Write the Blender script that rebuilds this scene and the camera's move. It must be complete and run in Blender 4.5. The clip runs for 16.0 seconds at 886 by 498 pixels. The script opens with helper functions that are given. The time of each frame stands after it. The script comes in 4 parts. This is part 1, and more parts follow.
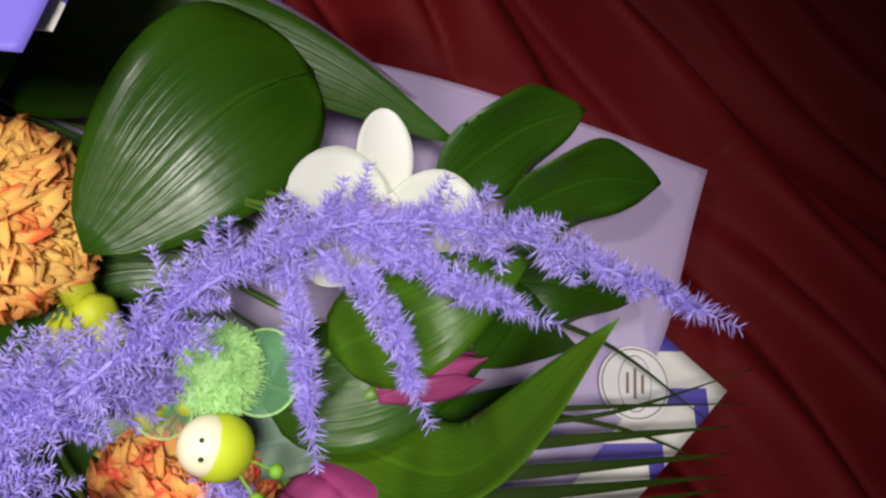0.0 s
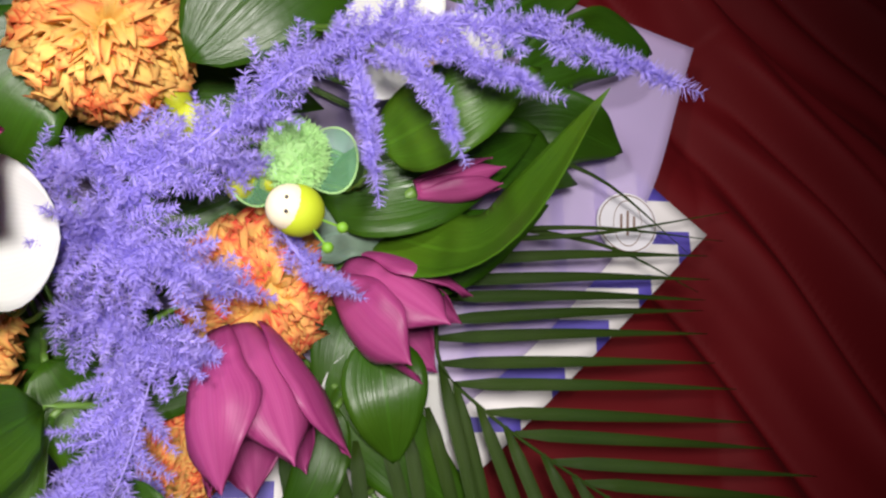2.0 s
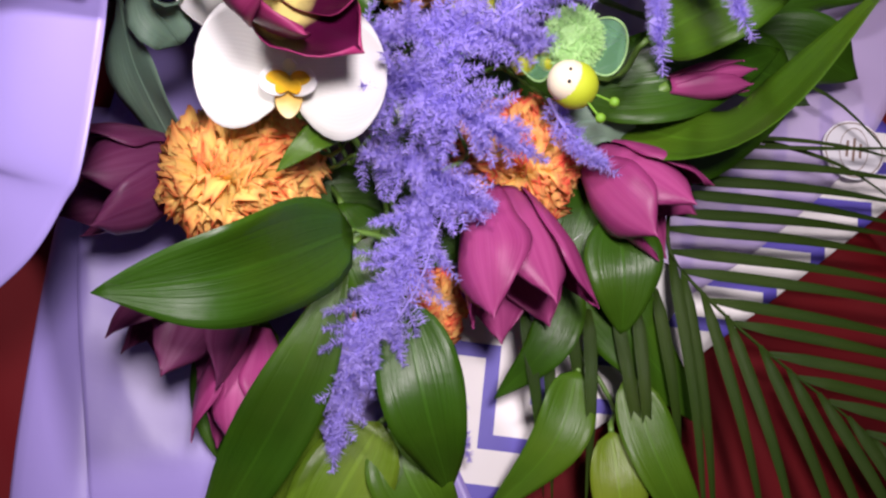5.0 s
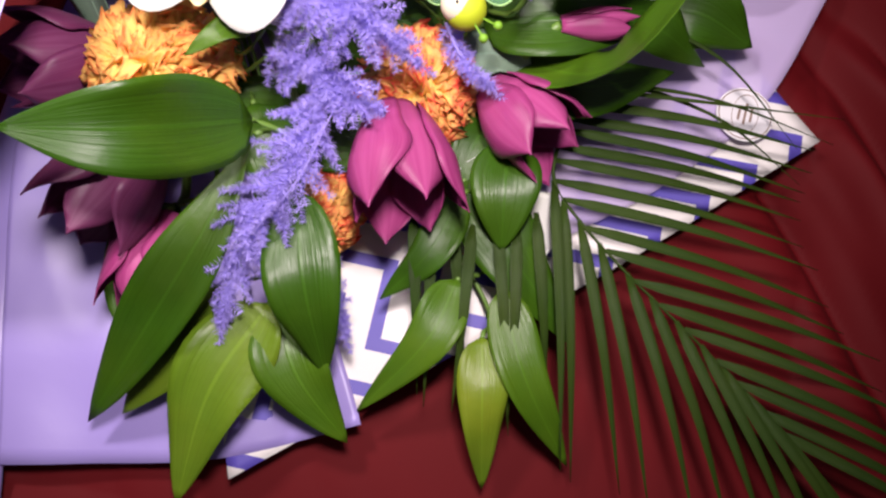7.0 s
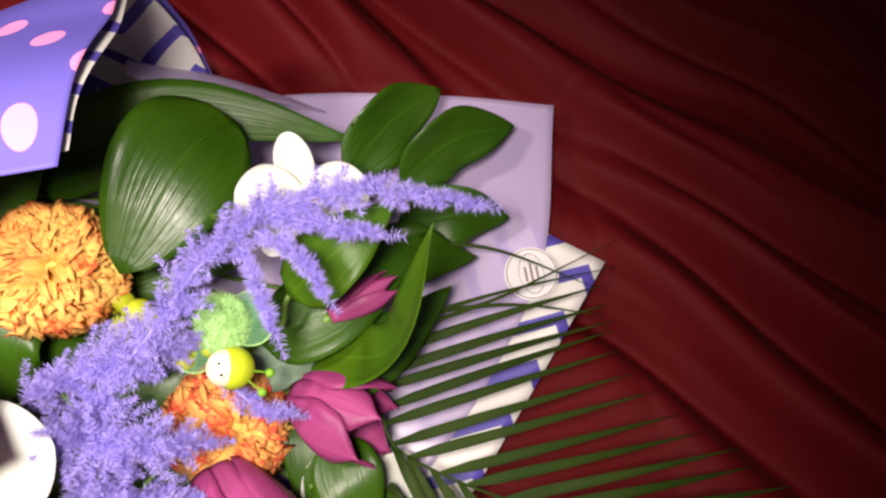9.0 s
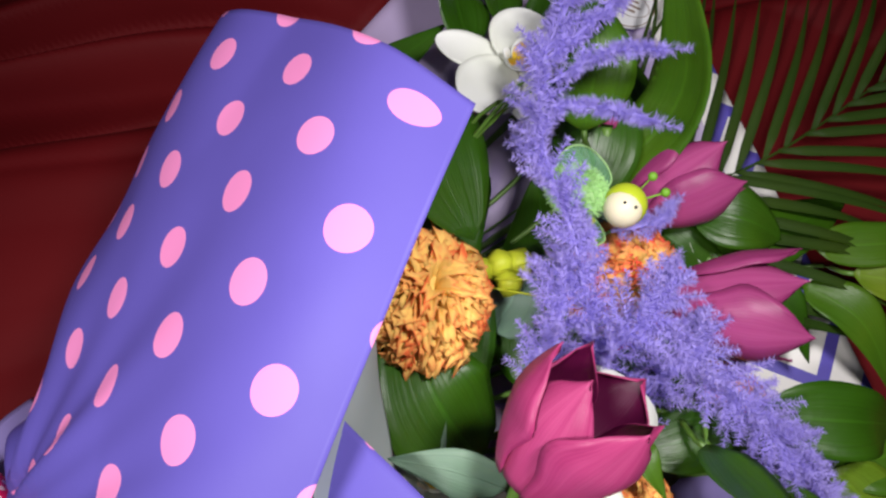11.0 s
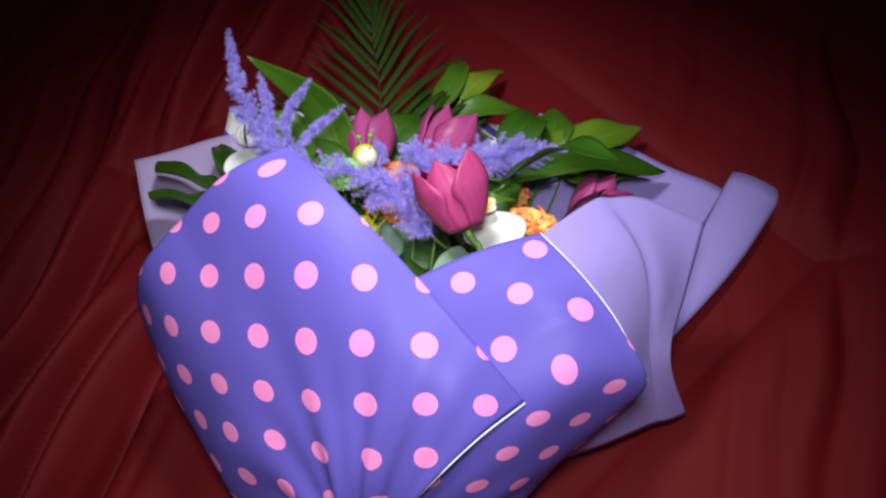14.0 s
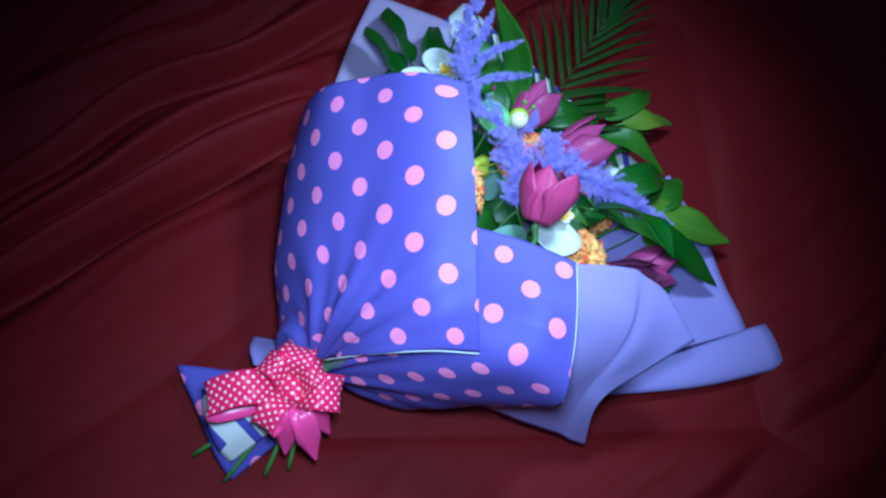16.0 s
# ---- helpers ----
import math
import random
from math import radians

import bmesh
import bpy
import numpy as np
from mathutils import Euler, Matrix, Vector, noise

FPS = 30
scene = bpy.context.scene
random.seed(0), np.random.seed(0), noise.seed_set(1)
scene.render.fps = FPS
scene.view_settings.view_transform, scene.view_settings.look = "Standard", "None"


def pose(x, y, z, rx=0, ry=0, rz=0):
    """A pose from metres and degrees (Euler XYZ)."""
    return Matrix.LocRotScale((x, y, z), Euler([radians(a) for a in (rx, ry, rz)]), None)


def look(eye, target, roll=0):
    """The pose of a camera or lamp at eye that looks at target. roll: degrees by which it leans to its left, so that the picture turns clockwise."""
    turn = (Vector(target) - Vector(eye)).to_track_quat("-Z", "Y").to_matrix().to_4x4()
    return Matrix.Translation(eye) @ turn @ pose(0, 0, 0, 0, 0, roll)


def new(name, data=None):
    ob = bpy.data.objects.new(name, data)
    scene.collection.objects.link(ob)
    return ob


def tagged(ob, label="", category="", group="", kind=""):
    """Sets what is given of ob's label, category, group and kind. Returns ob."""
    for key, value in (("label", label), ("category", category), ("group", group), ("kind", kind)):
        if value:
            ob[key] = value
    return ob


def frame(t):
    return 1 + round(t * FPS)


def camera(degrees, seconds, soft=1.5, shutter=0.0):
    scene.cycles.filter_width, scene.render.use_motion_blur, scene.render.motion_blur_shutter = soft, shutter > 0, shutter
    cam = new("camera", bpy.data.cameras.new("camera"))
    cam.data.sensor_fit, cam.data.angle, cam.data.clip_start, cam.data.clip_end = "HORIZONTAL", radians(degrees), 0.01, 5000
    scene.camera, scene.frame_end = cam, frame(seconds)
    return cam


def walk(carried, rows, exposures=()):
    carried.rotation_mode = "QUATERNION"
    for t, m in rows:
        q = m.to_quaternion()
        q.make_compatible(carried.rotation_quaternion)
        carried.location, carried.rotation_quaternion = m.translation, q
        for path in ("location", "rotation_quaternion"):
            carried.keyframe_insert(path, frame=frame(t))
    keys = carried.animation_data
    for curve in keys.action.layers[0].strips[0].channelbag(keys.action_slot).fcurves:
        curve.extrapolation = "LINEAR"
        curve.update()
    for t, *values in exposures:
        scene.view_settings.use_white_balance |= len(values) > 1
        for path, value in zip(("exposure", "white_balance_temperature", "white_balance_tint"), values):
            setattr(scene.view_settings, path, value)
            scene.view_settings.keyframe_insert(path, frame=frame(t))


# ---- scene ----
cam = camera(61.4, 16.0, soft=2.4)
# seconds, eye in metres, turn in degrees
PATH = [
    (0, 0.0297, -0.0073, 0.3966, 16.41, -9.76, -1.00),
    (0.5, 0.0392, -0.0258, 0.4029, 15.27, -10.76, -0.63),
    (1, 0.0364, -0.0524, 0.4120, 14.85, -10.51, -1.06),
    (1.5, 0.0242, -0.0770, 0.4270, 14.47, -10.42, -0.95),
    (2, 0.0094, -0.0966, 0.4406, 14.54, -9.56, -0.71),
    (2.5, -0.0105, -0.1115, 0.4466, 14.26, -8.56, 0.31),
    (3, -0.0224, -0.1231, 0.4522, 13.73, -7.93, 1.32),
    (3.5, -0.0345, -0.1359, 0.4498, 13.20, -6.18, 1.12),
    (4, -0.0560, -0.1403, 0.4499, 11.66, -3.69, 1.97),
    (6.5, -0.0282, -0.2154, 0.4853, 15.00, -1.92, 13.12),
    (7, 0.0178, -0.2204, 0.4870, 13.52, -2.70, 12.16),
    (7.5, 0.0847, -0.1893, 0.5207, 13.35, -2.03, 9.53),
    (8, 0.1286, -0.1529, 0.5583, 18.98, -0.79, 5.92),
    (8.5, 0.1136, -0.1170, 0.5764, 19.32, -1.46, -0.25),
    (9, 0.0736, -0.0741, 0.5364, 16.51, -3.17, -15.00),
    (9.5, -0.0236, -0.0250, 0.5254, 16.38, -2.86, -28.29),
    (9.7, -0.0551, 0.0054, 0.5153, 15.83, -3.19, -33.71),
    (11.8, -0.1895, 0.0494, 0.4946, 18.99, -3.53, -87.90),
    (12, -0.1989, 0.0504, 0.4942, 19.09, -6.49, -93.62),
    (12.5, -0.2712, 0.1177, 0.5633, 22.56, -3.01, -109.20),
    (13, -0.3162, 0.1785, 0.6227, 26.31, 1.27, -120.64),
    (13.5, -0.3799, 0.2235, 0.6079, 29.75, 2.96, -129.23),
    (14, -0.3977, 0.2055, 0.6684, 31.49, 3.44, -130.89),
    (14.5, -0.4127, 0.1874, 0.7555, 30.02, 2.89, -120.80),
    (15, -0.4362, 0.1959, 0.7711, 26.70, -0.30, -109.11),
    (15.5, -0.4446, 0.2051, 0.8050, 24.01, -5.01, -100.05),
    (16, -0.4428, 0.2011, 0.8325, 22.02, -7.79, -92.42),
]
# seconds, stops, kelvin, tint
LOOKS = [
    (0.0, -0.4, 6700, 9), (0.6, -0.12, 6900, 6), (2.0, -0.1, 6500, 14), (3.0, -0.15, 6400, 20), (4.2, -0.2, 6300, 26), (6.3, -0.08, 6600, 27), (7.2, 0.3, 6800, 24), (8.2, 0.15, 7300, 18), (9.0, 0.22, 7300, 16), (9.7, -0.42, 6900, 10),
    (11.8, -0.5, 6300, 11), (12.5, -0.85, 6700, 14), (13.0, -0.62, 8000, 22), (13.5, -0.30, 7400, 22), (14.2, -0.35, 5400, 6), (14.6, -0.35, 4800, 0), (15.0, -0.35, 4600, 0), (16.0, -0.40, 3950, -8),
]
walk(cam, [(t, pose(*p)) for t, *p in PATH], LOOKS)

# ---- light: the small hard lamp of the phone that films, and a faint dark room ----
world = bpy.data.worlds.new("dark_room")
scene.world = world
world.use_nodes = True
world.node_tree.nodes["Background"].inputs[0].default_value = (0.85, 0.85, 1.0, 1)
world.node_tree.nodes["Background"].inputs[1].default_value = 0.09


def phone_lamp(place, target, watts, cone):
    data = bpy.data.lights.new("phone_light", "SPOT")
    data.energy, data.spot_size, data.spot_blend, data.shadow_soft_size = watts, radians(cone), 1.0, 0.05
    data.color = (1.0, 0.96, 0.93)
    new("phone_light", data).matrix_world = look(place, target)


# the phone lights the flowers from one end of its way and the wrapping from the other
phone_lamp((0.00, -0.07, 0.66), (-0.02, -0.02, 0.05), 19.0, 86)
phone_lamp((-0.36, 0.17, 0.78), (-0.27, 0.12, 0.08), 26.0, 80)


# ---- materials ----
def material(name, base, rough=0.5, metal=0.0, spec=0.5):
    m = bpy.data.materials.new(name)
    m.use_nodes = True
    s = m.node_tree.nodes["Principled BSDF"]
    s.inputs["Base Color"].default_value = (*base, 1)
    s.inputs["Roughness"].default_value = rough
    s.inputs["Metallic"].default_value = metal
    s.inputs["Specular IOR Level"].default_value = spec
    return m


def node(m, kind, **values):
    n = m.node_tree.nodes.new(kind)
    for key, value in values.items():
        if key == "op":
            n.operation = value
        elif key == "data":
            n.data_type = value
        elif key == "blend":
            n.blend_type = value
    return n


def link(m, a, b):
    m.node_tree.links.new(a, b)


def calc(m, op, a, b=0.0):
    n = node(m, "ShaderNodeMath", op=op)
    for slot, v in zip(n.inputs, (a, b)):
        if isinstance(v, (int, float)):
            slot.default_value = v
        else:
            link(m, v, slot)
    return n.outputs[0]


def mix(m, factor, a, b):
    n = node(m, "ShaderNodeMix", data="RGBA")
    for slot, v in zip((n.inputs[0], n.inputs[6], n.inputs[7]), (factor, a, b)):
        if isinstance(v, (int, float)):
            slot.default_value = v
        elif isinstance(v, tuple):
            slot.default_value = (*v, 1)
        else:
            link(m, v, slot)
    return n.outputs[2]


def grain(m, scale, detail=3.0, stretch=(1, 1, 1), where="Object"):
    c = node(m, "ShaderNodeTexCoord")
    mp = node(m, "ShaderNodeMapping")
    mp.inputs["Scale"].default_value = stretch
    n = node(m, "ShaderNodeTexNoise")
    n.inputs["Scale"].default_value, n.inputs["Detail"].default_value = scale, detail
    link(m, c.outputs[where], mp.inputs[0])
    link(m, mp.outputs[0], n.inputs["Vector"])
    return n.outputs["Fac"]


def shader(m):
    return m.node_tree.nodes["Principled BSDF"]


def bump(m, height, strength, distance):
    b = node(m, "ShaderNodeBump")
    b.inputs["Strength"].default_value, b.inputs["Distance"].default_value = strength, distance
    link(m, height, b.inputs["Height"])
    link(m, b.outputs[0], shader(m).inputs["Normal"])


def uv(m):
    s = node(m, "ShaderNodeSeparateXYZ")
    link(m, node(m, "ShaderNodeTexCoord").outputs["UV"], s.inputs[0])
    return s.outputs[0], s.outputs[1]


def through_light(m, colour, share):
    """Lets part of the light pass as thin paper, petals and leaves do."""
    out = m.node_tree.nodes["Material Output"]
    tr = node(m, "ShaderNodeBsdfTranslucent")
    if isinstance(colour, tuple):
        tr.inputs[0].default_value = (*colour, 1)
    else:
        link(m, colour, tr.inputs[0])
    add = node(m, "ShaderNodeMixShader")
    add.inputs[0].default_value = share
    link(m, shader(m).outputs[0], add.inputs[1])
    link(m, tr.outputs[0], add.inputs[2])
    link(m, add.outputs[0], out.inputs["Surface"])
    return add


def dotted(name, ground, dot, radius, rough):
    """Two shifted square lattices of dots, one to a unit of UV."""
    m = material(name, ground, rough, 0.0, 0.22)
    u, v = uv(m)
    near = None
    for shift in (0.0, 0.5):
        du = calc(m, "SUBTRACT", calc(m, "FRACT", calc(m, "ADD", u, shift + 40.0)), 0.5)
        dv = calc(m, "SUBTRACT", calc(m, "FRACT", calc(m, "ADD", v, shift + 40.0)), 0.5)
        d = calc(m, "SQRT", calc(m, "ADD", calc(m, "MULTIPLY", du, du), calc(m, "MULTIPLY", dv, dv)))
        near = d if near is None else calc(m, "MINIMUM", near, d)
    inside = calc(m, "LESS_THAN", near, radius)
    shade = mix(m, grain(m, 18), tuple(0.9 * c for c in ground), tuple(1.08 * c for c in ground))
    colour = mix(m, inside, shade, dot)
    link(m, colour, shader(m).inputs["Base Color"])
    bump(m, grain(m, 260, 2), 0.08, 0.0005)
    return m


PHASE = (0.505, 0.515)  # where the printed zigzag begins


def zigzag(name, ground, line):
    """Blue stepped chevron lines on white paper; UV in metres."""
    m = material(name, ground, 0.55)
    u, v = uv(m)
    tri = calc(m, "ABSOLUTE", calc(m, "SUBTRACT", calc(m, "FRACT", calc(m, "ADD", calc(m, "MULTIPLY", u, 13.3), 20.0 + PHASE[0])), 0.5))
    w = calc(m, "FRACT", calc(m, "ADD", calc(m, "ADD", calc(m, "MULTIPLY", v, 24.6), calc(m, "MULTIPLY", tri, 1.845)), 20.0 + PHASE[1]))
    stripe = calc(m, "LESS_THAN", w, 0.30)
    colour = mix(m, stripe, mix(m, grain(m, 25), tuple(0.93 * c for c in ground), ground), line)
    link(m, colour, shader(m).inputs["Base Color"])
    bump(m, grain(m, 200, 2), 0.08, 0.0005)
    return m


POLKA = dotted("polka_paper", (0.12, 0.093, 0.42), (0.86, 0.27, 0.56), 0.148, 0.5)
CHEVRON = zigzag("chevron_paper", (0.82, 0.79, 0.76), (0.10, 0.075, 0.42))

LILAC = material("lilac_paper", (0.43, 0.34, 0.76), 0.36)
link(LILAC, mix(LILAC, grain(LILAC, 9), (0.34, 0.27, 0.64), (0.40, 0.32, 0.70)), shader(LILAC).inputs["Base Color"])
bump(LILAC, grain(LILAC, 30, 4), 0.12, 0.004)
through_light(LILAC, (0.45, 0.36, 0.78), 0.18)

FILM = material("lilac_film", (0.72, 0.59, 0.92), 0.30)
shader(FILM).inputs["Alpha"].default_value = 0.43
bump(FILM, grain(FILM, 35, 4), 0.1, 0.003)

LINING = material("grey_white_paper", (0.55, 0.56, 0.58), 0.6)
link(LINING, mix(LINING, grain(LINING, 14), (0.30, 0.36, 0.36), (0.46, 0.50, 0.50)), shader(LINING).inputs["Base Color"])

SATIN = material("red_cloth", (0.13, 0.003, 0.005), 0.7, 0.0, 0.15)
link(SATIN, mix(SATIN, grain(SATIN, 7, 4), (0.082, 0.0021, 0.0038), (0.122, 0.0031, 0.005)), shader(SATIN).inputs["Base Color"])
bump(SATIN, grain(SATIN, 900, 2, (1, 3, 1)), 0.12, 0.0006)


def leaf_material(name, dark, light, rough=0.3, glow=0.12):
    m = material(name, dark, rough, 0.0, 0.40)
    u, v = uv(m)
    vein = calc(m, "ABSOLUTE", calc(m, "SINE", calc(m, "MULTIPLY", calc(m, "ADD", u, calc(m, "MULTIPLY", grain(m, 30, 2), 0.03)), 110.0)))
    rib = calc(m, "LESS_THAN", calc(m, "ABSOLUTE", calc(m, "SUBTRACT", u, 0.5)), 0.022)
    tone = mix(m, grain(m, 22, 4), dark, light)
    tone = mix(m, calc(m, "MULTIPLY", calc(m, "MULTIPLY", vein, grain(m, 35, 2)), 0.3), tone, tuple(0.5 * c for c in dark))
    streak = grain(m, 1.0, 4, (24, 1.6, 1), "UV")
    tone = mix(m, calc(m, "MULTIPLY", calc(m, "POWER", streak, 2.0), 0.9), tone, (1.0 * light[0], 1.25 * light[1], 0.8 * light[2]))
    patch = calc(m, "MULTIPLY", calc(m, "POWER", grain(m, 14, 4), 2.8), 1.1)
    tone = mix(m, patch, tone, (2.2 * light[0], 1.3 * light[1], 1.2 * light[2]))
    tone = mix(m, calc(m, "MULTIPLY", rib, 0.25), tone, tuple(min(1, 1.7 * c) for c in light))
    link(m, tone, shader(m).inputs["Base Color"])
    link(m, calc(m, "ADD", rough - 0.16, calc(m, "MULTIPLY", grain(m, 24, 4), 0.36)), shader(m).inputs["Roughness"])
    bump(m, calc(m, "ADD", calc(m, "ADD", grain(m, 45, 3), calc(m, "MULTIPLY", grain(m, 14, 2), 1.6)), calc(m, "ADD", calc(m, "MULTIPLY", vein, 0.02), calc(m, "MULTIPLY", streak, 0.8))), 0.40, 0.0018)
    through_light(m, tone, glow)
    return m


GREEN = leaf_material("deep_green_leaf", (0.011, 0.046, 0.002), (0.030, 0.096, 0.005), 0.34)
FRESH = leaf_material("fresh_green_leaf", (0.022, 0.080, 0.003), (0.056, 0.145, 0.007), 0.36, 0.16)
PALE = leaf_material("yellow_green_leaf", (0.045, 0.125, 0.005), (0.13, 0.23, 0.015), 0.36, 0.18)
GREY = leaf_material("grey_green_leaf", (0.10, 0.19, 0.15), (0.16, 0.27, 0.21), 0.5)
PALM = leaf_material("palm_green", (0.010, 0.030, 0.003), (0.024, 0.056, 0.006), 0.5)
shader(PALM).inputs["Specular IOR Level"].default_value = 0.2
STEM = material("green_stem", (0.10, 0.2, 0.03), 0.45)


def petal_material(name, base, tip, rough=0.42, glow=0.22, streak=0.35, late=1.0, mid_sheen=0.0, spread=0.5, limit=None):
    """Colour runs from the foot (v = 0) to the rim (v = 1), with fine long veins."""
    m = material(name, base, rough, 0.0, 0.3)
    u, v = uv(m)
    along = calc(m, "ADD", v, calc(m, "MULTIPLY", calc(m, "SUBTRACT", grain(m, 75, 3), 0.5), spread))
    vein = calc(m, "ABSOLUTE", calc(m, "SINE", calc(m, "MULTIPLY", u, 95.0)))
    share = calc(m, "POWER", calc(m, "MAXIMUM", along, 0.0), late)
    if limit is not None:
        share = calc(m, "MINIMUM", calc(m, "MAXIMUM", calc(m, "MULTIPLY", calc(m, "SUBTRACT", along, limit), 9.0), 0.0), 1.0)
    tone = mix(m, share, base, tip)
    # Paler middle: the petal's mauve plus a satin highlight mixed into the colour.
    mid = calc(m, "POWER", calc(m, "SUBTRACT", 1.0, calc(m, "MULTIPLY", calc(m, "ABSOLUTE", calc(m, "SUBTRACT", u, 0.5)), 2.0)), 2.2)
    tone = mix(m, calc(m, "MULTIPLY", mid, mid_sheen), tone, tuple(min(0.9, 1.35 * c + 0.03) for c in base))
    if mid_sheen:
        bands = calc(m, "MULTIPLY", calc(m, "POWER", grain(m, 1.0, 3, (13, 1.1, 1), "UV"), 2.2), 1.5)
        tone = mix(m, bands, tone, tuple(min(0.9, 1.2 * c + 0.05) for c in base))
    tone = mix(m, calc(m, "MULTIPLY", vein, streak), tone, tuple(0.62 * c for c in tip))
    link(m, tone, shader(m).inputs["Base Color"])
    bump(m, calc(m, "ADD", calc(m, "MULTIPLY", vein, 0.22), calc(m, "ADD", grain(m, 90, 3), grain(m, 35, 2))), 0.22, 0.0007)
    through_light(m, tone, glow)
    return m


# Purple petal: paler foot puts light on its rounded side into the colour.
TULIP = petal_material("purple_petal", (0.38, 0.044, 0.19), (0.18, 0.005, 0.076), 0.40, 0.22, 0.10, 1.3, 0.75)
TULIP_PINK = petal_material("magenta_petal", (0.47, 0.042, 0.18), (0.28, 0.010, 0.09), 0.42, 0.2, 0.10, 1.2, 0.6)
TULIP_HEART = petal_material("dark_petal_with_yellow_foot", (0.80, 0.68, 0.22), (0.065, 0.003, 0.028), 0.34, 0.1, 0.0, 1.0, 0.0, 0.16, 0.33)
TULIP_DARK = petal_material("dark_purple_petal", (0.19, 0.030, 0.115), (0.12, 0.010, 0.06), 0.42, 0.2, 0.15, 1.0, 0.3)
CARNATION = petal_material("orange_petal", (1.0, 0.72, 0.20), (0.96, 0.20, 0.06), 0.8, 0.32, 0.0, 7.0, 0.0, 0.6)
CARNATION_RED = petal_material("orange_red_petal", (1.0, 0.70, 0.20), (0.94, 0.13, 0.07), 0.8, 0.32, 0.0, 5.0, 0.0, 0.95)
WHITE = petal_material("white_petal", (0.80, 0.82, 0.72), (0.86, 0.86, 0.84), 0.45, 0.25, 0.1)
CREST = petal_material("deep_yellow_crest", (0.85, 0.60, 0.05), (0.86, 0.48, 0.01), 0.5, 0.2, 0.1)
YELLOW = petal_material("yellow_petal", (0.85, 0.74, 0.30), (0.85, 0.52, 0.03), 0.5, 0.2, 0.1)
LIP = petal_material("cream_and_yellow_lip", (0.85, 0.48, 0.02), (0.84, 0.74, 0.42), 0.5, 0.2, 0.1, 2.5)
BUD = petal_material("yellow_green_bud", (0.5, 0.55, 0.03), (0.62, 0.66, 0.05), 0.5, 0.2, 0.1)
FERN = material("violet_fern", (0.22, 0.17, 0.72), 0.6)
link(FERN, mix(FERN, grain(FERN, 40, 3), (0.32, 0.25, 0.78), (0.55, 0.47, 0.92)), shader(FERN).inputs["Base Color"])
through_light(FERN, (0.42, 0.35, 0.78), 0.3)
RIBBON = dotted("dotted_ribbon", (0.72, 0.014, 0.11), (0.92, 0.62, 0.66), 0.16, 0.26)
RIBBON_BACK = material("pink_ribbon", (0.86, 0.07, 0.30), 0.3)
EDGE = material("white_paper_edge", (0.8, 0.79, 0.82), 0.6)
WALL = material("dark_wallpaper", (0.18, 0.16, 0.15), 0.85)
link(WALL, mix(WALL, grain(WALL, 3, 5), (0.16, 0.14, 0.13), (0.2, 0.18, 0.17)), shader(WALL).inputs["Base Color"])


# ---- building helpers ----
def mesh_object(name, verts, faces, mat, parent=None, label="", uvs=None, smooth=True):
    me = bpy.data.meshes.new(name)
    me.from_pydata([tuple(v) for v in verts], [], faces)
    mats = mat if isinstance(mat, (list, tuple)) else [mat]
    for one in mats:
        me.materials.append(one)
    if uvs is not None:
        layer = me.uv_layers.new(name="UVMap")
        loops = np.empty(len(me.loops), dtype=np.int32)
        me.loops.foreach_get("vertex_index", loops)
        layer.data.foreach_set("uv", np.asarray(uvs, dtype=np.float32)[loops].ravel())
    if smooth:
        me.polygons.foreach_set("use_smooth", [True] * len(me.polygons))
    me.update()
    ob = new(name, me)
    if parent is not None:
        ob.parent = parent
    if label:
        ob["label"] = label
    return ob


def empty(name, place=(0, 0, 0)):
    ob = new(name)
    ob.empty_display_size = 0.02
    ob.location = place
    bpy.context.view_layer.update()
    return ob


def hang(ob, parent):
    """Parent a part that was built in world coordinates."""
    ob.parent = parent
    ob.matrix_parent_inverse = Matrix.Translation(-parent.location)
    return ob


def spline(points, n):
    """n points on a smooth curve through the given ones (Catmull-Rom)."""
    p = np.asarray(points, float)
    p = np.vstack([2 * p[0] - p[1], p, 2 * p[-1] - p[-2]])
    out = []
    for s in np.linspace(0, len(p) - 3 - 1e-9, n):
        k, f = int(s), s - int(s)
        a, b, c, d = p[k:k + 4]
        out.append(0.5 * (2 * b + (c - a) * f + (2 * a - 5 * b + 4 * c - d) * f**2 + (3 * b - a - 3 * c + d) * f**3))
    return np.array(out)


def surface(rows, nu, nv):
    """A smooth grid through rows of control points: nv rows of nu points."""
    across = np.array([spline(r, nu) for r in rows])
    return np.array([spline(across[:, i], nv) for i in range(nu)]).transpose(1, 0, 2)


def grid_faces(nv, nu, base=0):
    return [(base + j * nu + i, base + j * nu + i + 1, base + (j + 1) * nu + i + 1, base + (j + 1) * nu + i) for j in range(nv - 1) for i in range(nu - 1)]


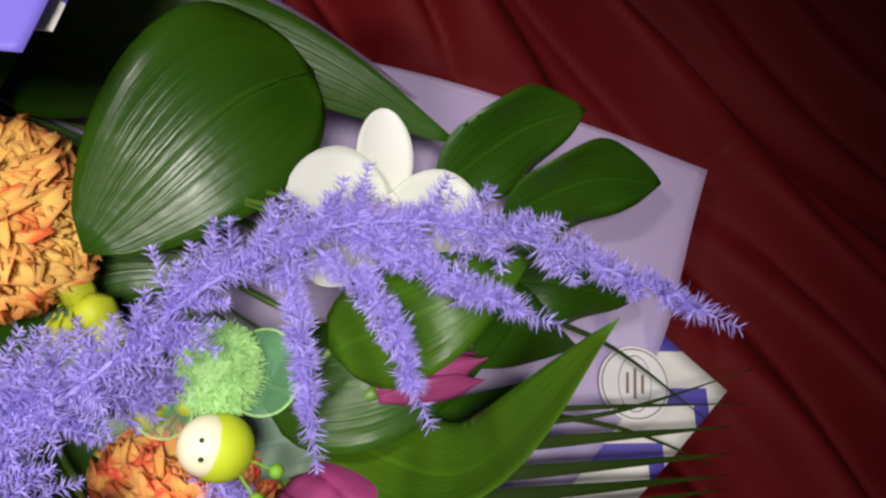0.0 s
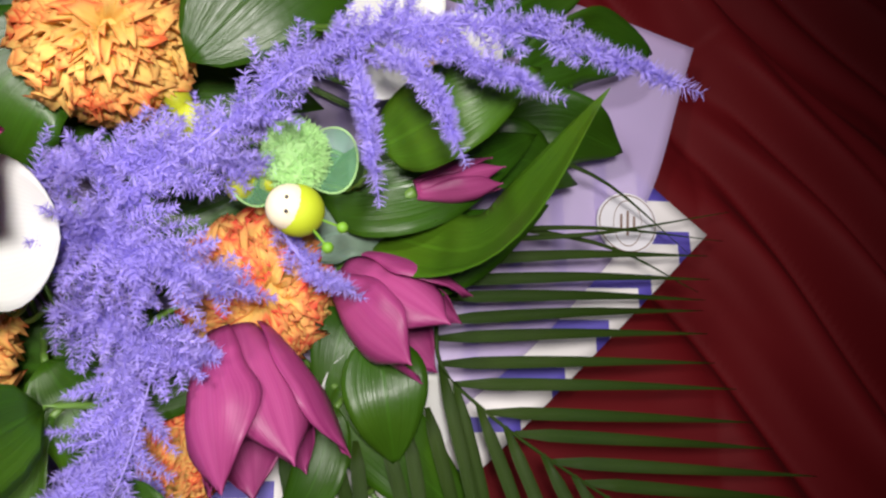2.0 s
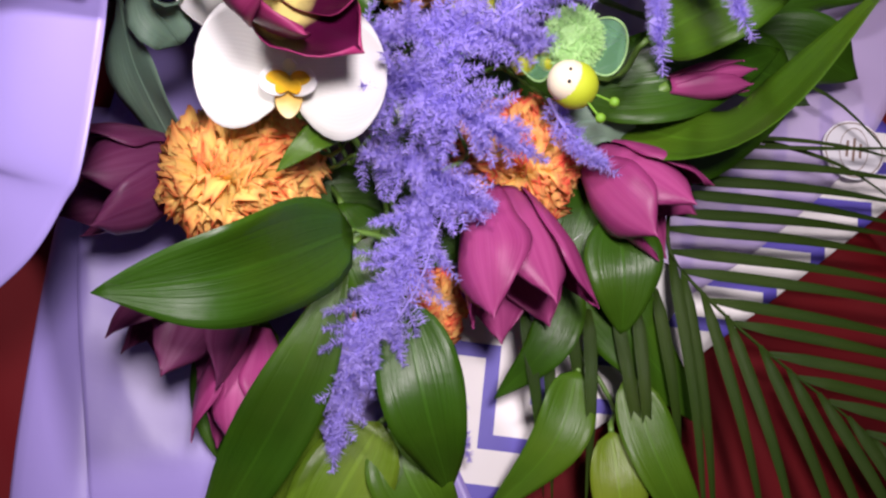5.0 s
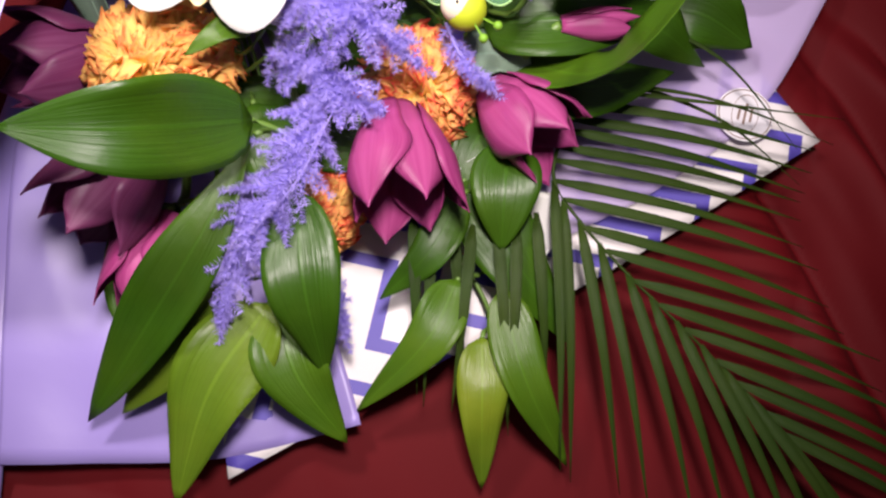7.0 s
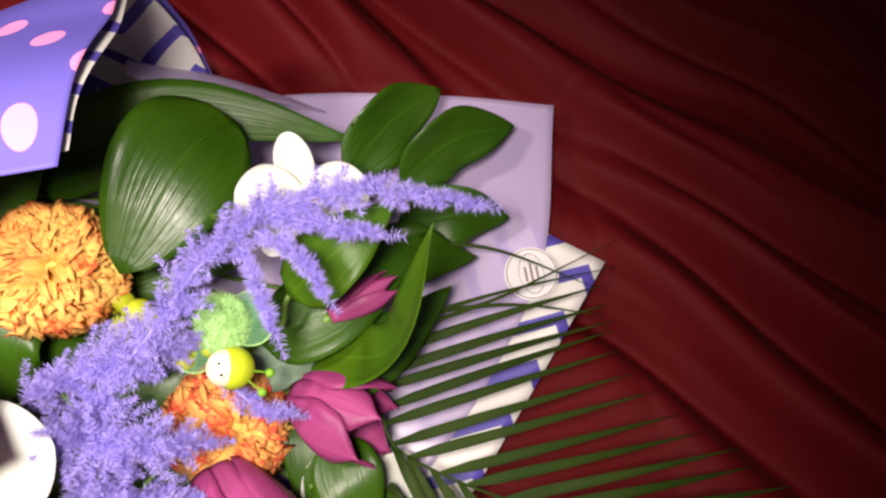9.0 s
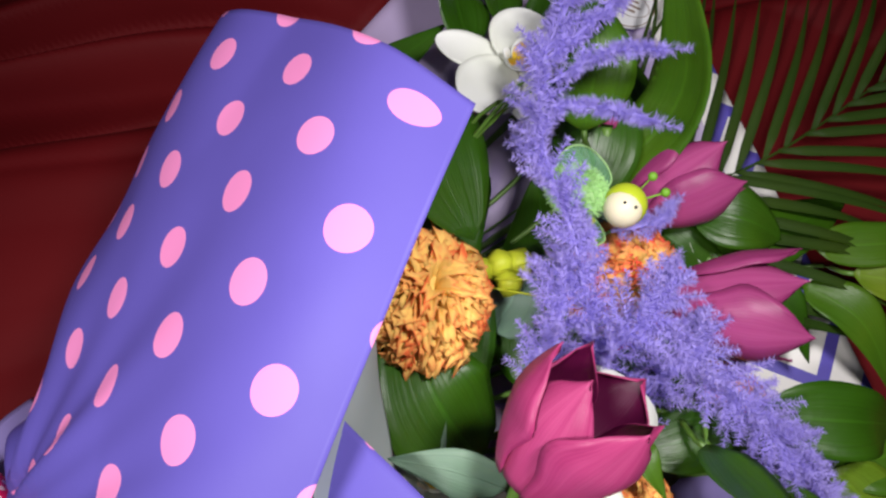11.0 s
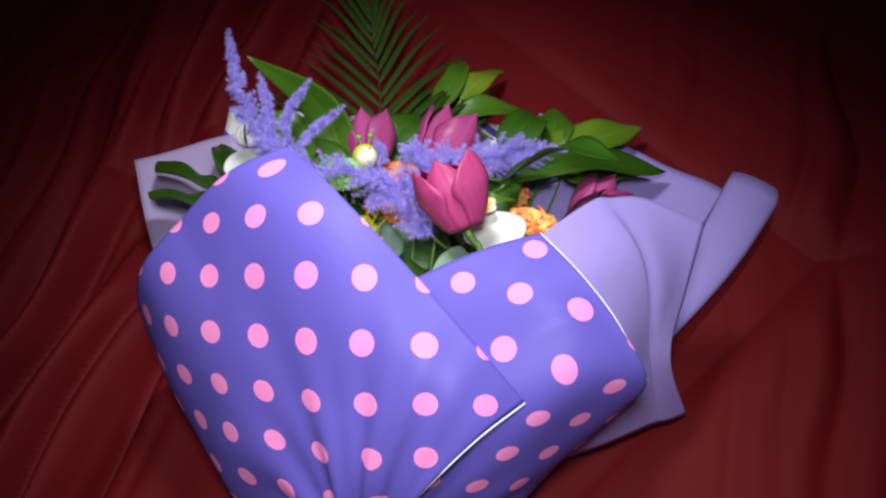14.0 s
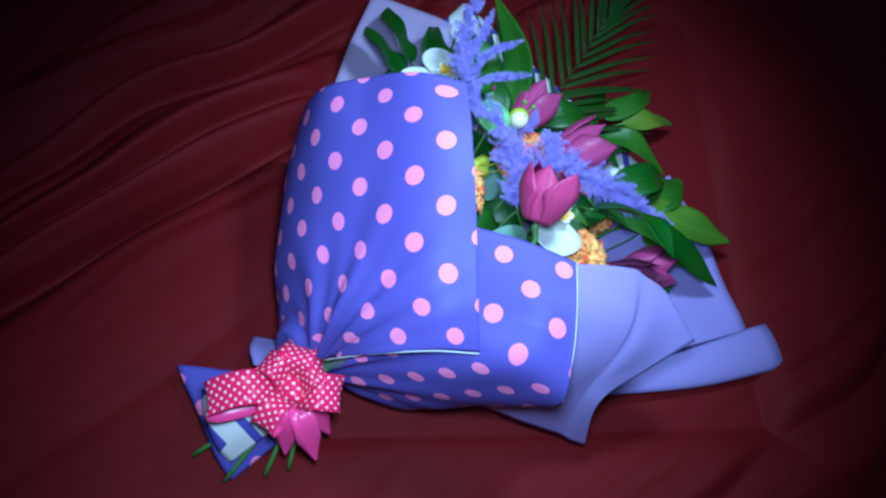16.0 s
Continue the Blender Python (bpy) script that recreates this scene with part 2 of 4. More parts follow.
def sheet(name, rows, mat, parent, label, uvs, nu=48, nv=48, ripple=0.0015, seed=0.0, thick=0.0005, offset=0.0, gather=0.0):
    """A sheet of paper: a smooth grid with slight crumples and a real thickness."""
    g = surface(rows, nu, nv)
    normal = np.cross(np.gradient(g, axis=1), np.gradient(g, axis=0))
    normal /= np.linalg.norm(normal, axis=2, keepdims=True) + 1e-12
    bumps = np.array([[noise.noise(Vector((q[0] * 16 + seed, q[1] * 16, q[2] * 16))) for q in row] for row in g])
    bumps = bumps + 1.6 * np.array([[0.25 - abs(noise.noise(Vector((q[0] * 9 + 3 * seed, q[1] * 6 + q[2] * 4, q[2] * 9 - seed)))) for q in row] for row in g])
    gap = g - np.array((-0.275, 0.225, 0.055))
    far = np.linalg.norm(gap, axis=2)
    turn = np.arctan2(gap[:, :, 1], gap[:, :, 0]) + 0.6 * gap[:, :, 2] / (far + 0.02)
    pleat = gather * (np.sin(turn * 13) + 0.5 * np.sin(turn * 29 + 1.0)) * np.exp(-((far / 0.15) ** 2)) * np.minimum(1.0, far / 0.03)
    g = g + normal * (bumps * ripple + offset + pleat)[:, :, None]
    pts = g.reshape(-1, 3)
    across = np.pad(np.cumsum(np.linalg.norm(np.diff(g, axis=1), axis=2), axis=1), ((0, 0), (1, 0)))
    along = np.pad(np.cumsum(np.linalg.norm(np.diff(g, axis=0), axis=2), axis=0), ((1, 0), (0, 0)))
    ob = mesh_object(name, pts, grid_faces(nv, nu), mat, None, label, [uvs(q, i / (nu - 1), j / (nv - 1), across[j, i], along[j, i]) for j, row in enumerate(g) for i, q in enumerate(row)])
    s = ob.modifiers.new("thickness", "SOLIDIFY")
    s.thickness, s.offset = thick, 0.0
    return hang(ob, parent)


def tube(name, points, radius, mat, parent=None, label="", sides=7, n=16, taper=0.6):
    p = spline(points, n)
    tangent = np.gradient(p, axis=0)
    verts, faces = [], []
    for k in range(n):
        t = Vector(tangent[k]).normalized()
        a = t.orthogonal().normalized()
        b = t.cross(a)
        r = radius * (1 - (1 - taper) * k / (n - 1))
        for s in range(sides):
            w = 2 * math.pi * s / sides
            verts.append(Vector(p[k]) + (a * math.cos(w) + b * math.sin(w)) * r)
    for k in range(n - 1):
        for s in range(sides):
            s2 = (s + 1) % sides
            faces.append((k * sides + s, k * sides + s2, (k + 1) * sides + s2, (k + 1) * sides + s))
    faces += [tuple(range(sides))[::-1], tuple(range((n - 1) * sides, n * sides))]
    ob = mesh_object(name, verts, faces, mat, None, label)
    return hang(ob, parent) if parent is not None else ob


def blade(base, mid, tip, width, facing, fold=0.25, shape=0.45, n=14, m=7, wave=0.0, thick=0.0006, seed=0, power=0.85):
    """A leaf along a curve from base over mid to tip; facing: the way its upper side looks. Vertices, faces and UVs, closed round the rim."""
    line = spline([base, mid, tip], n)
    tangent = np.gradient(line, axis=0)
    rnd = random.Random(seed)
    ph = rnd.random() * 6
    top, uvs = [], []
    for k in range(n):
        f = k / (n - 1)
        t = Vector(tangent[k]).normalized()
        side = t.cross(Vector(facing)).normalized()
        up = side.cross(t)
        w = width * 0.5 * (math.sin(math.pi * f ** shape) ** power if 0 < f < 1 else 0.0)
        w = max(w, 0.0012 * (1 - f) + 0.0002)
        for i in range(m):
            a = 2 * i / (m - 1) - 1
            lift = fold * abs(a) ** 1.4 * w + wave * w * math.sin(9 * f + ph + (2 if a > 0 else 0)) * a * a
            top.append(Vector(line[k]) + side * (a * w) + up * lift)
            uvs.append((i / (m - 1), f))
    count = n * m
    under = []
    for k in range(n):
        for i in range(m):
            v = top[k * m + i]
            t = Vector(tangent[k]).normalized()
            up = t.cross(Vector(facing)).normalized().cross(t)
            rim = 0.15 if i in (0, m - 1) or k in (0, n - 1) else 1.0
            under.append(v - up * thick * rim)
    faces = grid_faces(n, m) + [tuple(reversed(q)) for q in grid_faces(n, m, count)]
    ring = [i for i in range(m)] + [k * m + m - 1 for k in range(1, n)] + [(n - 1) * m + i for i in range(m - 2, -1, -1)] + [k * m for k in range(n - 2, 0, -1)]
    for a, b in zip(ring, ring[1:] + ring[:1]):
        faces.append((b, a, a + count, b + count))
    return top + under, faces, uvs + uvs


NECK = Vector((-0.275, 0.225, 0.055))


def stem_to_neck(name, start, along, parent, radius=0.0022, mat=None):
    """A stem that leaves a flower against its axis and runs down into the tie."""
    a = Vector(start)
    b = a - Vector(along).normalized() * 0.035
    b.z = max(min(b.z, a.z - 0.03), 0.02)
    c = b.lerp(NECK, 0.45)
    c.z = 0.03
    return tube(name, [a, b, c, NECK], radius, mat or STEM, parent, n=20, taper=1.0)


def leaf_thing(base, mid, tip, width, facing, mat, label, fold=0.22, wave=0.1, shape=0.5, seed=0, stem=True, power=0.85):
    ob = empty("leaf", base)
    v, f, u = blade(base, mid, tip, width, facing, 0.6 * fold, shape, 18, 9, 2.2 * wave, 0.0007, seed, power)
    hang(mesh_object("blade", v, f, mat, None, "", u), ob)
    if stem and (Vector(base) - NECK).length < (Vector(tip) - NECK).length:
        stem_to_neck("stem", base, Vector(mid) - Vector(base), ob, 0.0016)
    else:
        tube("midrib", [base, mid, tip], 0.0007, mat, ob, n=16, taper=0.4)
    return tagged(ob, label, "leaf", "broad leaves of the bouquet")


# ---- the dark room and the bed cover ----
def block(name, size, place, mat, label, category):
    x, y, z = (0.5 * s for s in size)
    v = [(sx * x, sy * y, sz * z) for sx in (-1, 1) for sy in (-1, 1) for sz in (-1, 1)]
    f = [(0, 1, 3, 2), (4, 6, 7, 5), (0, 4, 5, 1), (2, 3, 7, 6), (0, 2, 6, 4), (1, 5, 7, 3)]
    ob = mesh_object(name, v, f, mat, None, "", None, False)
    ob.location = place
    return tagged(ob, label, category, "", "structure")


block("floor", (6.4, 6.4, 0.1), (0, 0, -0.6), WALL, "dark plain floor of the unlit room", "floor")
for wall_name, size, place in (("wall_north", (6.4, 0.1, 2.65), (0, 3.15, 0.775)), ("wall_south", (6.4, 0.1, 2.65), (0, -3.15, 0.775)),
                               ("wall_east", (0.1, 6.2, 2.65), (3.15, 0, 0.775)), ("wall_west", (0.1, 6.2, 2.65), (-3.15, 0, 0.775))):
    block(wall_name, size, place, WALL, "dark plain wall of the unlit room", "wall")


def cover_height(x, y):
    """Long soft folds that run past the bouquet; flat where it lies."""
    p, q = 0.8 * x + 0.6 * y, 0.6 * x - 0.8 * y
    warp = 0.07 * noise.noise(Vector((p * 2.2, q * 2.0, 0.0))) + 0.018 * noise.noise(Vector((p * 7, q * 6, 4.0)))
    h = 0.0
    for period, amp, along in ((0.24, 0.095, 0.45), (0.115, 0.068, 0.75), (0.055, 0.042, 1.1), (0.026, 0.006, 1.6)):
        n = noise.noise(Vector(((p + warp) / period, q * along, period * 40)))
        h += amp * (min(1.0, math.sqrt(n * n + 0.004) * 2.4) ** 0.8 - 0.5)
    far = min(1.0, max(0.0, (p - 0.10) / 0.16))
    low = min(1.0, max(0.0, (-p - 0.26) / 0.25)) * 0.5
    ease = max(far * far * (3 - 2 * far), low, 0.06)
    beside = max(0.0, x - 0.262, y - 0.262 + 0.36 * max(0.0, x), -x - 0.33, -y - 0.30)
    a, b, k = h * ease - 0.004 - 0.012 * ease, 1.1 * beside - 0.004, 0.012
    low_one = min(a, b) - k * math.log(1 + math.exp(-abs(a - b) / k))
    return low_one + 0.004 + 0.0015 * noise.noise(Vector((x * 6, y * 6, 2.0)))


NX = 420
xs = np.concatenate([np.linspace(-1.15, -0.6, 20)[:-1], np.linspace(-0.6, 0.85, NX), np.linspace(0.85, 1.25, 16)[1:]])
ys = np.concatenate([np.linspace(-1.1, -0.55, 20)[:-1], np.linspace(-0.55, 0.85, NX), np.linspace(0.85, 1.2, 14)[1:]])


def cover_point(x, y):
    out = max(0.0, abs(x) - 1.0, abs(y) - 0.95)
    z = cover_height(x, y)
    if out > 0:
        z -= min(0.5, 6 * out * out + 2.0 * out)
    return (x, y, z)


verts = [cover_point(x, y) for y in ys for x in xs]
cover = mesh_object("bed_cover", verts, grid_faces(len(ys), len(xs)), SATIN)
tagged(cover, "dark red satin bed cover with long soft folds", "bed cover", "", "structure")

# ---- the wrapping ----
wrapping = empty("bouquet_wrapping", (-0.1, 0.05, 0.0))
tagged(wrapping, "bouquet wrapping of violet polka-dot, chevron and lilac paper", "wrapping paper")

FLAP = [
    [(0.008, 0.236, 0.010), (0.004, 0.246, 0.085), (-0.005, 0.219, 0.173), (-0.011, 0.170, 0.212), (-0.022, 0.125, 0.236), (-0.034, 0.080, 0.242)],
    [(-0.055, 0.242, 0.006), (-0.058, 0.258, 0.080), (-0.062, 0.228, 0.158), (-0.066, 0.172, 0.207), (-0.072, 0.122, 0.241), (-0.080, 0.079, 0.246)],
    [(-0.120, 0.246, 0.004), (-0.122, 0.262, 0.075), (-0.122, 0.227, 0.147), (-0.125, 0.172, 0.196), (-0.130, 0.120, 0.234), (-0.135, 0.078, 0.240)],
    [(-0.180, 0.248, 0.004), (-0.182, 0.262, 0.070), (-0.182, 0.222, 0.142), (-0.184, 0.174, 0.186), (-0.187, 0.122, 0.222), (-0.190, 0.077, 0.228)],
    [(-0.232, 0.250, 0.006), (-0.236, 0.258, 0.065), (-0.236, 0.220, 0.127), (-0.238, 0.172, 0.180), (-0.240, 0.120, 0.210), (-0.242, 0.076, 0.213)],
    [(-0.262, 0.238, 0.030), (-0.264, 0.240, 0.060), (-0.268, 0.214, 0.104), (-0.275, 0.166, 0.156), (-0.280, 0.115, 0.186), (-0.284, 0.073, 0.191)],
]


def flap_uv(q, i, j, s, t):
    return (0.035 - 1.548 * i + 5.438 * j - 0.525 * i * j + 1.207 * i * i - 0.333 * j * j, 6.245 - 10.774 * i + 0.409 * j - 1.031 * i * j + 4.320 * i * i + 0.469 * j * j)


flap = sheet("flap_sheet", FLAP, POLKA, wrapping, "violet paper printed with pink polka dots", flap_uv, 90, 90, 0.0025, 1.0, 0.0005, 0.0, 0.0042)
FLAP_IN = [row[:-1] + [tuple(0.75 * p + 0.25 * q for p, q in zip(row[-1], row[-2]))] for row in FLAP]
sheet("flap_lining", FLAP_IN, CHEVRON, wrapping, "white inner paper printed with blue chevrons", lambda q, i, j, s, t: (q[0], i * 0.3), 40, 40, 0.002, 1.0, 0.0005, 0.008)

PANEL = [
    [(-0.140, 0.130, 0.160), (-0.160, 0.080, 0.190), (-0.178, 0.030, 0.202), (-0.202, -0.021, 0.204)],
    [(-0.195, 0.130, 0.170), (-0.212, 0.078, 0.194), (-0.230, 0.029, 0.210), (-0.246, -0.014, 0.212)],
    [(-0.245, 0.150, 0.163), (-0.256, 0.086, 0.190), (-0.270, 0.025, 0.213), (-0.288, -0.008, 0.206)],
    [(-0.272, 0.190, 0.115), (-0.292, 0.100, 0.160), (-0.306, 0.040, 0.184), (-0.326, -0.004, 0.174)],
    [(-0.272, 0.218, 0.055), (-0.308, 0.120, 0.060), (-0.312, 0.045, 0.080), (-0.318, 0.006, 0.115)],
    [(-0.268, 0.222, 0.030), (-0.300, 0.125, 0.006), (-0.296, 0.050, 0.010), (-0.300, 0.012, 0.040)],
]


def panel_uv(q, i, j, s, t):
    x, y = q[0] + 0.230, q[1] - 0.029
    down = max(0.0, 0.190 - q[2])
    fall = -0.952 * x + 0.306 * y + down
    return (fall / 0.0588, (0.316 * x + 0.949 * y + 0.08 * (fall + 0.03)) / 0.057)


sheet("front_sheet", PANEL, POLKA, wrapping, "violet paper printed with pink polka dots", panel_uv, 80, 80, 0.0025, 5.0, 0.0005, 0.0, 0.003)
PANEL_IN = [[tuple(0.9 * p + 0.1 * q for p, q in zip(a, b)) for a, b in zip(r0, r1)] for r0, r1 in zip(PANEL, PANEL[1:] + PANEL[-1:])]
sheet("front_lining", PANEL_IN, LINING, wrapping, "grey-white inner paper", lambda q, i, j, s, t: (i, j), 30, 30, 0.002, 5.0, 0.0005, 0.008)
tube("cut_edge", [(-0.269, 0.213, 0.106), (-0.2765, 0.166, 0.158), (-0.2815, 0.115, 0.188), (-0.2855, 0.074, 0.192)], 0.0006, EDGE, wrapping, "white cut edge of the violet paper", n=24, taper=1)
tube("cut_edge", [(-0.202, -0.0215, 0.204), (-0.246, -0.0145, 0.212), (-0.288, -0.0085, 0.206), (-0.326, -0.0045, 0.174)], 0.0005, EDGE, wrapping, "white cut edge of the violet paper", n=24, taper=1)

INNER = [
    [(-0.050, 0.120, 0.222), (-0.110, 0.105, 0.222), (-0.170, 0.090, 0.212), (-0.205, 0.070, 0.190)],
    [(-0.075, 0.108, 0.208), (-0.122, 0.092, 0.185), (-0.175, 0.072, 0.165), (-0.212, 0.046, 0.165)],
    [(-0.095, 0.098, 0.190), (-0.128, 0.085, 0.152), (-0.170, 0.060, 0.120), (-0.215, 0.030, 0.130)],
]
sheet("inner_sheet", INNER, LINING, wrapping, "grey-white inner paper between flap and flowers", lambda q, i, j, s, t: (i, j), 24, 24, 0.003, 7.0)

FRONT_LILAC = [
    [(-0.205, 0.020, 0.190), (-0.198, -0.030, 0.188), (-0.198, -0.084, 0.178), (-0.204, -0.100, 0.173), (-0.220, -0.126, 0.164), (-0.262, -0.158, 0.142)],
    [(-0.250, 0.030, 0.180), (-0.252, -0.020, 0.176), (-0.254, -0.076, 0.166), (-0.259, -0.084, 0.158), (-0.270, -0.094, 0.148), (-0.288, -0.108, 0.122)],
    [(-0.290, 0.050, 0.120), (-0.300, 0.000, 0.122), (-0.300, -0.048, 0.112), (-0.303, -0.053, 0.107), (-0.307, -0.058, 0.103), (-0.314, -0.066, 0.095)],
    [(-0.292, 0.070, 0.040), (-0.318, 0.010, 0.030), (-0.335, -0.040, 0.022), (-0.338, -0.047, 0.021), (-0.342, -0.055, 0.020), (-0.347, -0.072, 0.016)],
]
sheet("lilac_front_sheet", FRONT_LILAC, LILAC, wrapping, "lilac wrapping paper folded to a point", lambda q, i, j, s, t: (i, j), 61, 40, 0.002, 9.0)

# papers that lie open on the bed: chevron below, thin lilac above
CHEVRON_FLAT = [
    [(-0.265, 0.228, 0.030), (-0.262, 0.222, 0.030), (-0.262, 0.215, 0.030), (-0.268, 0.205, 0.030)],
    [(-0.020, 0.240, 0.004), (-0.060, 0.120, 0.005), (-0.110, 0.020, 0.005), (-0.180, -0.060, 0.006)],
    [(0.120, 0.150, 0.006), (0.060, 0.040, 0.006), (-0.030, -0.070, 0.006), (-0.130, -0.160, 0.007)],
    [(0.256, 0.030, 0.012), (0.140, -0.081, 0.006), (0.030, -0.176, 0.008), (-0.080, -0.272, 0.014)],
]
sheet("chevron_sheet", CHEVRON_FLAT, CHEVRON, wrapping, "white paper printed with blue chevron lines", lambda q, i, j, s, t: ((q[0] - q[1]) * 0.707, (q[0] + q[1]) * 0.707), 60, 60, 0.002, 13.0)
FILM_FLAT = [
    [(-0.260, 0.230, 0.034), (-0.256, 0.224, 0.034), (-0.256, 0.216, 0.034), (-0.262, 0.206, 0.034)],
    [(0.010, 0.225, 0.010), (-0.040, 0.120, 0.012), (-0.080, 0.030, 0.012), (-0.150, -0.050, 0.012)],
    [(0.140, 0.198, 0.014), (0.110, 0.090, 0.013), (0.060, 0.000, 0.012), (0.010, -0.060, 0.013)],
    [(0.252, 0.155, 0.026), (0.212, 0.045, 0.014), (0.150, -0.030, 0.013), (0.085, -0.085, 0.013)],
]
sheet("lilac_film", FILM_FLAT, FILM, wrapping, "thin translucent lilac paper", lambda q, i, j, s, t: (i, j), 50, 50, 0.003, 17.0)
BACK_LILAC = [
    [(-0.262, 0.224, 0.026), (-0.264, 0.216, 0.026), (-0.268, 0.208, 0.026), (-0.272, 0.200, 0.026)],
    [(-0.110, 0.020, 0.010), (-0.170, 0.020, 0.008), (-0.225, 0.020, 0.010), (-0.270, 0.020, 0.020)],
    [(-0.060, -0.130, 0.010), (-0.130, -0.120, 0.007), (-0.210, -0.110, 0.008), (-0.268, -0.090, 0.026)],
    [(-0.010, -0.224, 0.022), (-0.090, -0.262, 0.010), (-0.170, -0.282, 0.008), (-0.215, -0.292, 0.014)],
]
sheet("lilac_back_sheet", BACK_LILAC, LILAC, wrapping, "lilac wrapping paper spread on the bed", lambda q, i, j, s, t: (i, j), 60, 60, 0.006, 21.0)


SIDE_LILAC = [
    [(-0.040, 0.240, 0.020), (0.005, 0.232, 0.020), (0.045, 0.216, 0.018), (0.078, 0.198, 0.016)],
    [(-0.040, 0.236, 0.070), (0.005, 0.222, 0.062), (0.045, 0.206, 0.045), (0.080, 0.194, 0.020)],
    [(-0.035, 0.200, 0.108), (0.010, 0.188, 0.088), (0.048, 0.188, 0.060), (0.082, 0.190, 0.024)],
]
sheet("lilac_side_sheet", SIDE_LILAC, FILM, wrapping, "curled rim of thin lilac paper", lambda q, i, j, s, t: (i, j), 24, 20, 0.003, 41.0)


def roll(name, line, radius, turns, mat, parent, label):
    """The rolled-up rim of a sheet: a loose scroll along a line."""
    p = spline(line, 20)
    n = 22
    verts, faces = [], []
    for k, q in enumerate(p):
        t = Vector(np.gradient(p, axis=0)[k]).normalized()
        side = t.cross(Vector((0, 0, 1))).normalized()
        grow = 0.6 + 0.4 * k / (len(p) - 1)
        for i in range(n):
            w = 2 * math.pi * turns * i / (n - 1) - 0.6
            r = radius * grow * (1 - 0.35 * i / (n - 1))
            verts.append(Vector(q) + side * (math.cos(w) * r * 1.3) + Vector((0, 0, 1)) * (0.45 * math.sin(w) * r + 0.45 * radius * grow))
    ob = mesh_object(name, verts, grid_faces(len(p), n), mat, None, label, [(i / n, k / 20) for k in range(len(p)) for i in range(n)])
    s = ob.modifiers.new("thickness", "SOLIDIFY")
    s.thickness = 0.0005
    return hang(ob, parent)


roll("rolled_rim", [(-0.272, 0.0, 0.006), (-0.268, -0.1, 0.003), (-0.256, -0.22, 0.0), (-0.232, -0.324, 0.0)], 0.024, 1.25, LILAC, wrapping, "rolled rim of the lilac paper")

# the tail below the tie
TAIL = [
    [(-0.262, 0.238, 0.050), (-0.268, 0.232, 0.072), (-0.285, 0.222, 0.072), (-0.292, 0.212, 0.045)],
    [(-0.262, 0.290, 0.030), (-0.285, 0.285, 0.052), (-0.315, 0.270, 0.050), (-0.330, 0.250, 0.024)],
    [(-0.252, 0.368, 0.016), (-0.300, 0.345, 0.026), (-0.340, 0.325, 0.024), (-0.372, 0.306, 0.008)],
]
sheet("tail_sheet", TAIL, POLKA, wrapping, "gathered violet polka-dot tail below the tie", lambda q, i, j, s, t: (q[0] / 0.058 + 0.15, q[1] / 0.058 + 0.2), 30, 24, 0.004, 25.0)
TAIL_IN = [
    [(-0.270, 0.236, 0.060), (-0.275, 0.232, 0.080), (-0.285, 0.226, 0.080), (-0.292, 0.216, 0.060)],
    [(-0.285, 0.285, 0.056), (-0.298, 0.280, 0.066), (-0.312, 0.272, 0.066), (-0.326, 0.262, 0.050)],
    [(-0.282, 0.338, 0.036), (-0.312, 0.330, 0.044), (-0.340, 0.318, 0.040), (-0.356, 0.306, 0.020)],
]
sheet("tail_chevron", TAIL_IN, CHEVRON, wrapping, "white chevron paper in the gathered tail", lambda q, i, j, s, t: (q[0], q[1]), 24, 20, 0.004, 29.0)
sheet("tail_lilac", [[(-0.235, 0.232, 0.02), (-0.250, 0.236, 0.05), (-0.262, 0.236, 0.06)], [(-0.225, 0.262, 0.015), (-0.245, 0.266, 0.04), (-0.262, 0.262, 0.05)], [(-0.218, 0.290, 0.012), (-0.238, 0.292, 0.03), (-0.258, 0.286, 0.04)]], LILAC, wrapping, "lilac corner beside the tie", lambda q, i, j, s, t: (i, j), 14, 14, 0.003, 31.0)
for a, b in (((-0.290, 0.240, 0.05), (-0.372, 0.312, 0.012)), ((-0.292, 0.235, 0.05), (-0.368, 0.272, 0.010)), ((-0.288, 0.240, 0.045), (-0.345, 0.345, 0.012)), ((-0.290, 0.230, 0.045), (-0.362, 0.248, 0.010))):
    tube("cut_stem", [a, (Vector(a) + Vector(b)) / 2 + Vector((0, 0, 0.006)), b], 0.0028, STEM, wrapping, "cut green flower stem", n=8, taper=0.9)

# the sticker on the lilac paper
sticker = empty("sticker", (0.198, 0.033, 0.022))
n = 40
ring = [(0.0198 * math.cos(2 * math.pi * k / n), 0.0198 * math.sin(2 * math.pi * k / n), 0.0) for k in range(n)]
me = mesh_object("disc", ring + [(x, y, -0.0004) for x, y, _ in ring], [tuple(range(n)), tuple(range(2 * n - 1, n - 1, -1))] + [(k, k + n, (k + 1) % n + n, (k + 1) % n) for k in range(n)], EDGE, sticker, "", None, False)
INK = material("brown_ink", (0.25, 0.16, 0.12), 0.6)


def flat_ring(name, outer, inner, squash, parent):
    v = [(r * math.cos(2 * math.pi * k / n), r * squash * math.sin(2 * math.pi * k / n), 0.0006) for r in (outer, inner) for k in range(n)]
    return mesh_object(name, v, [(k, (k + 1) % n, (k + 1) % n + n, k + n) for k in range(n)], INK, parent, "", None, False)


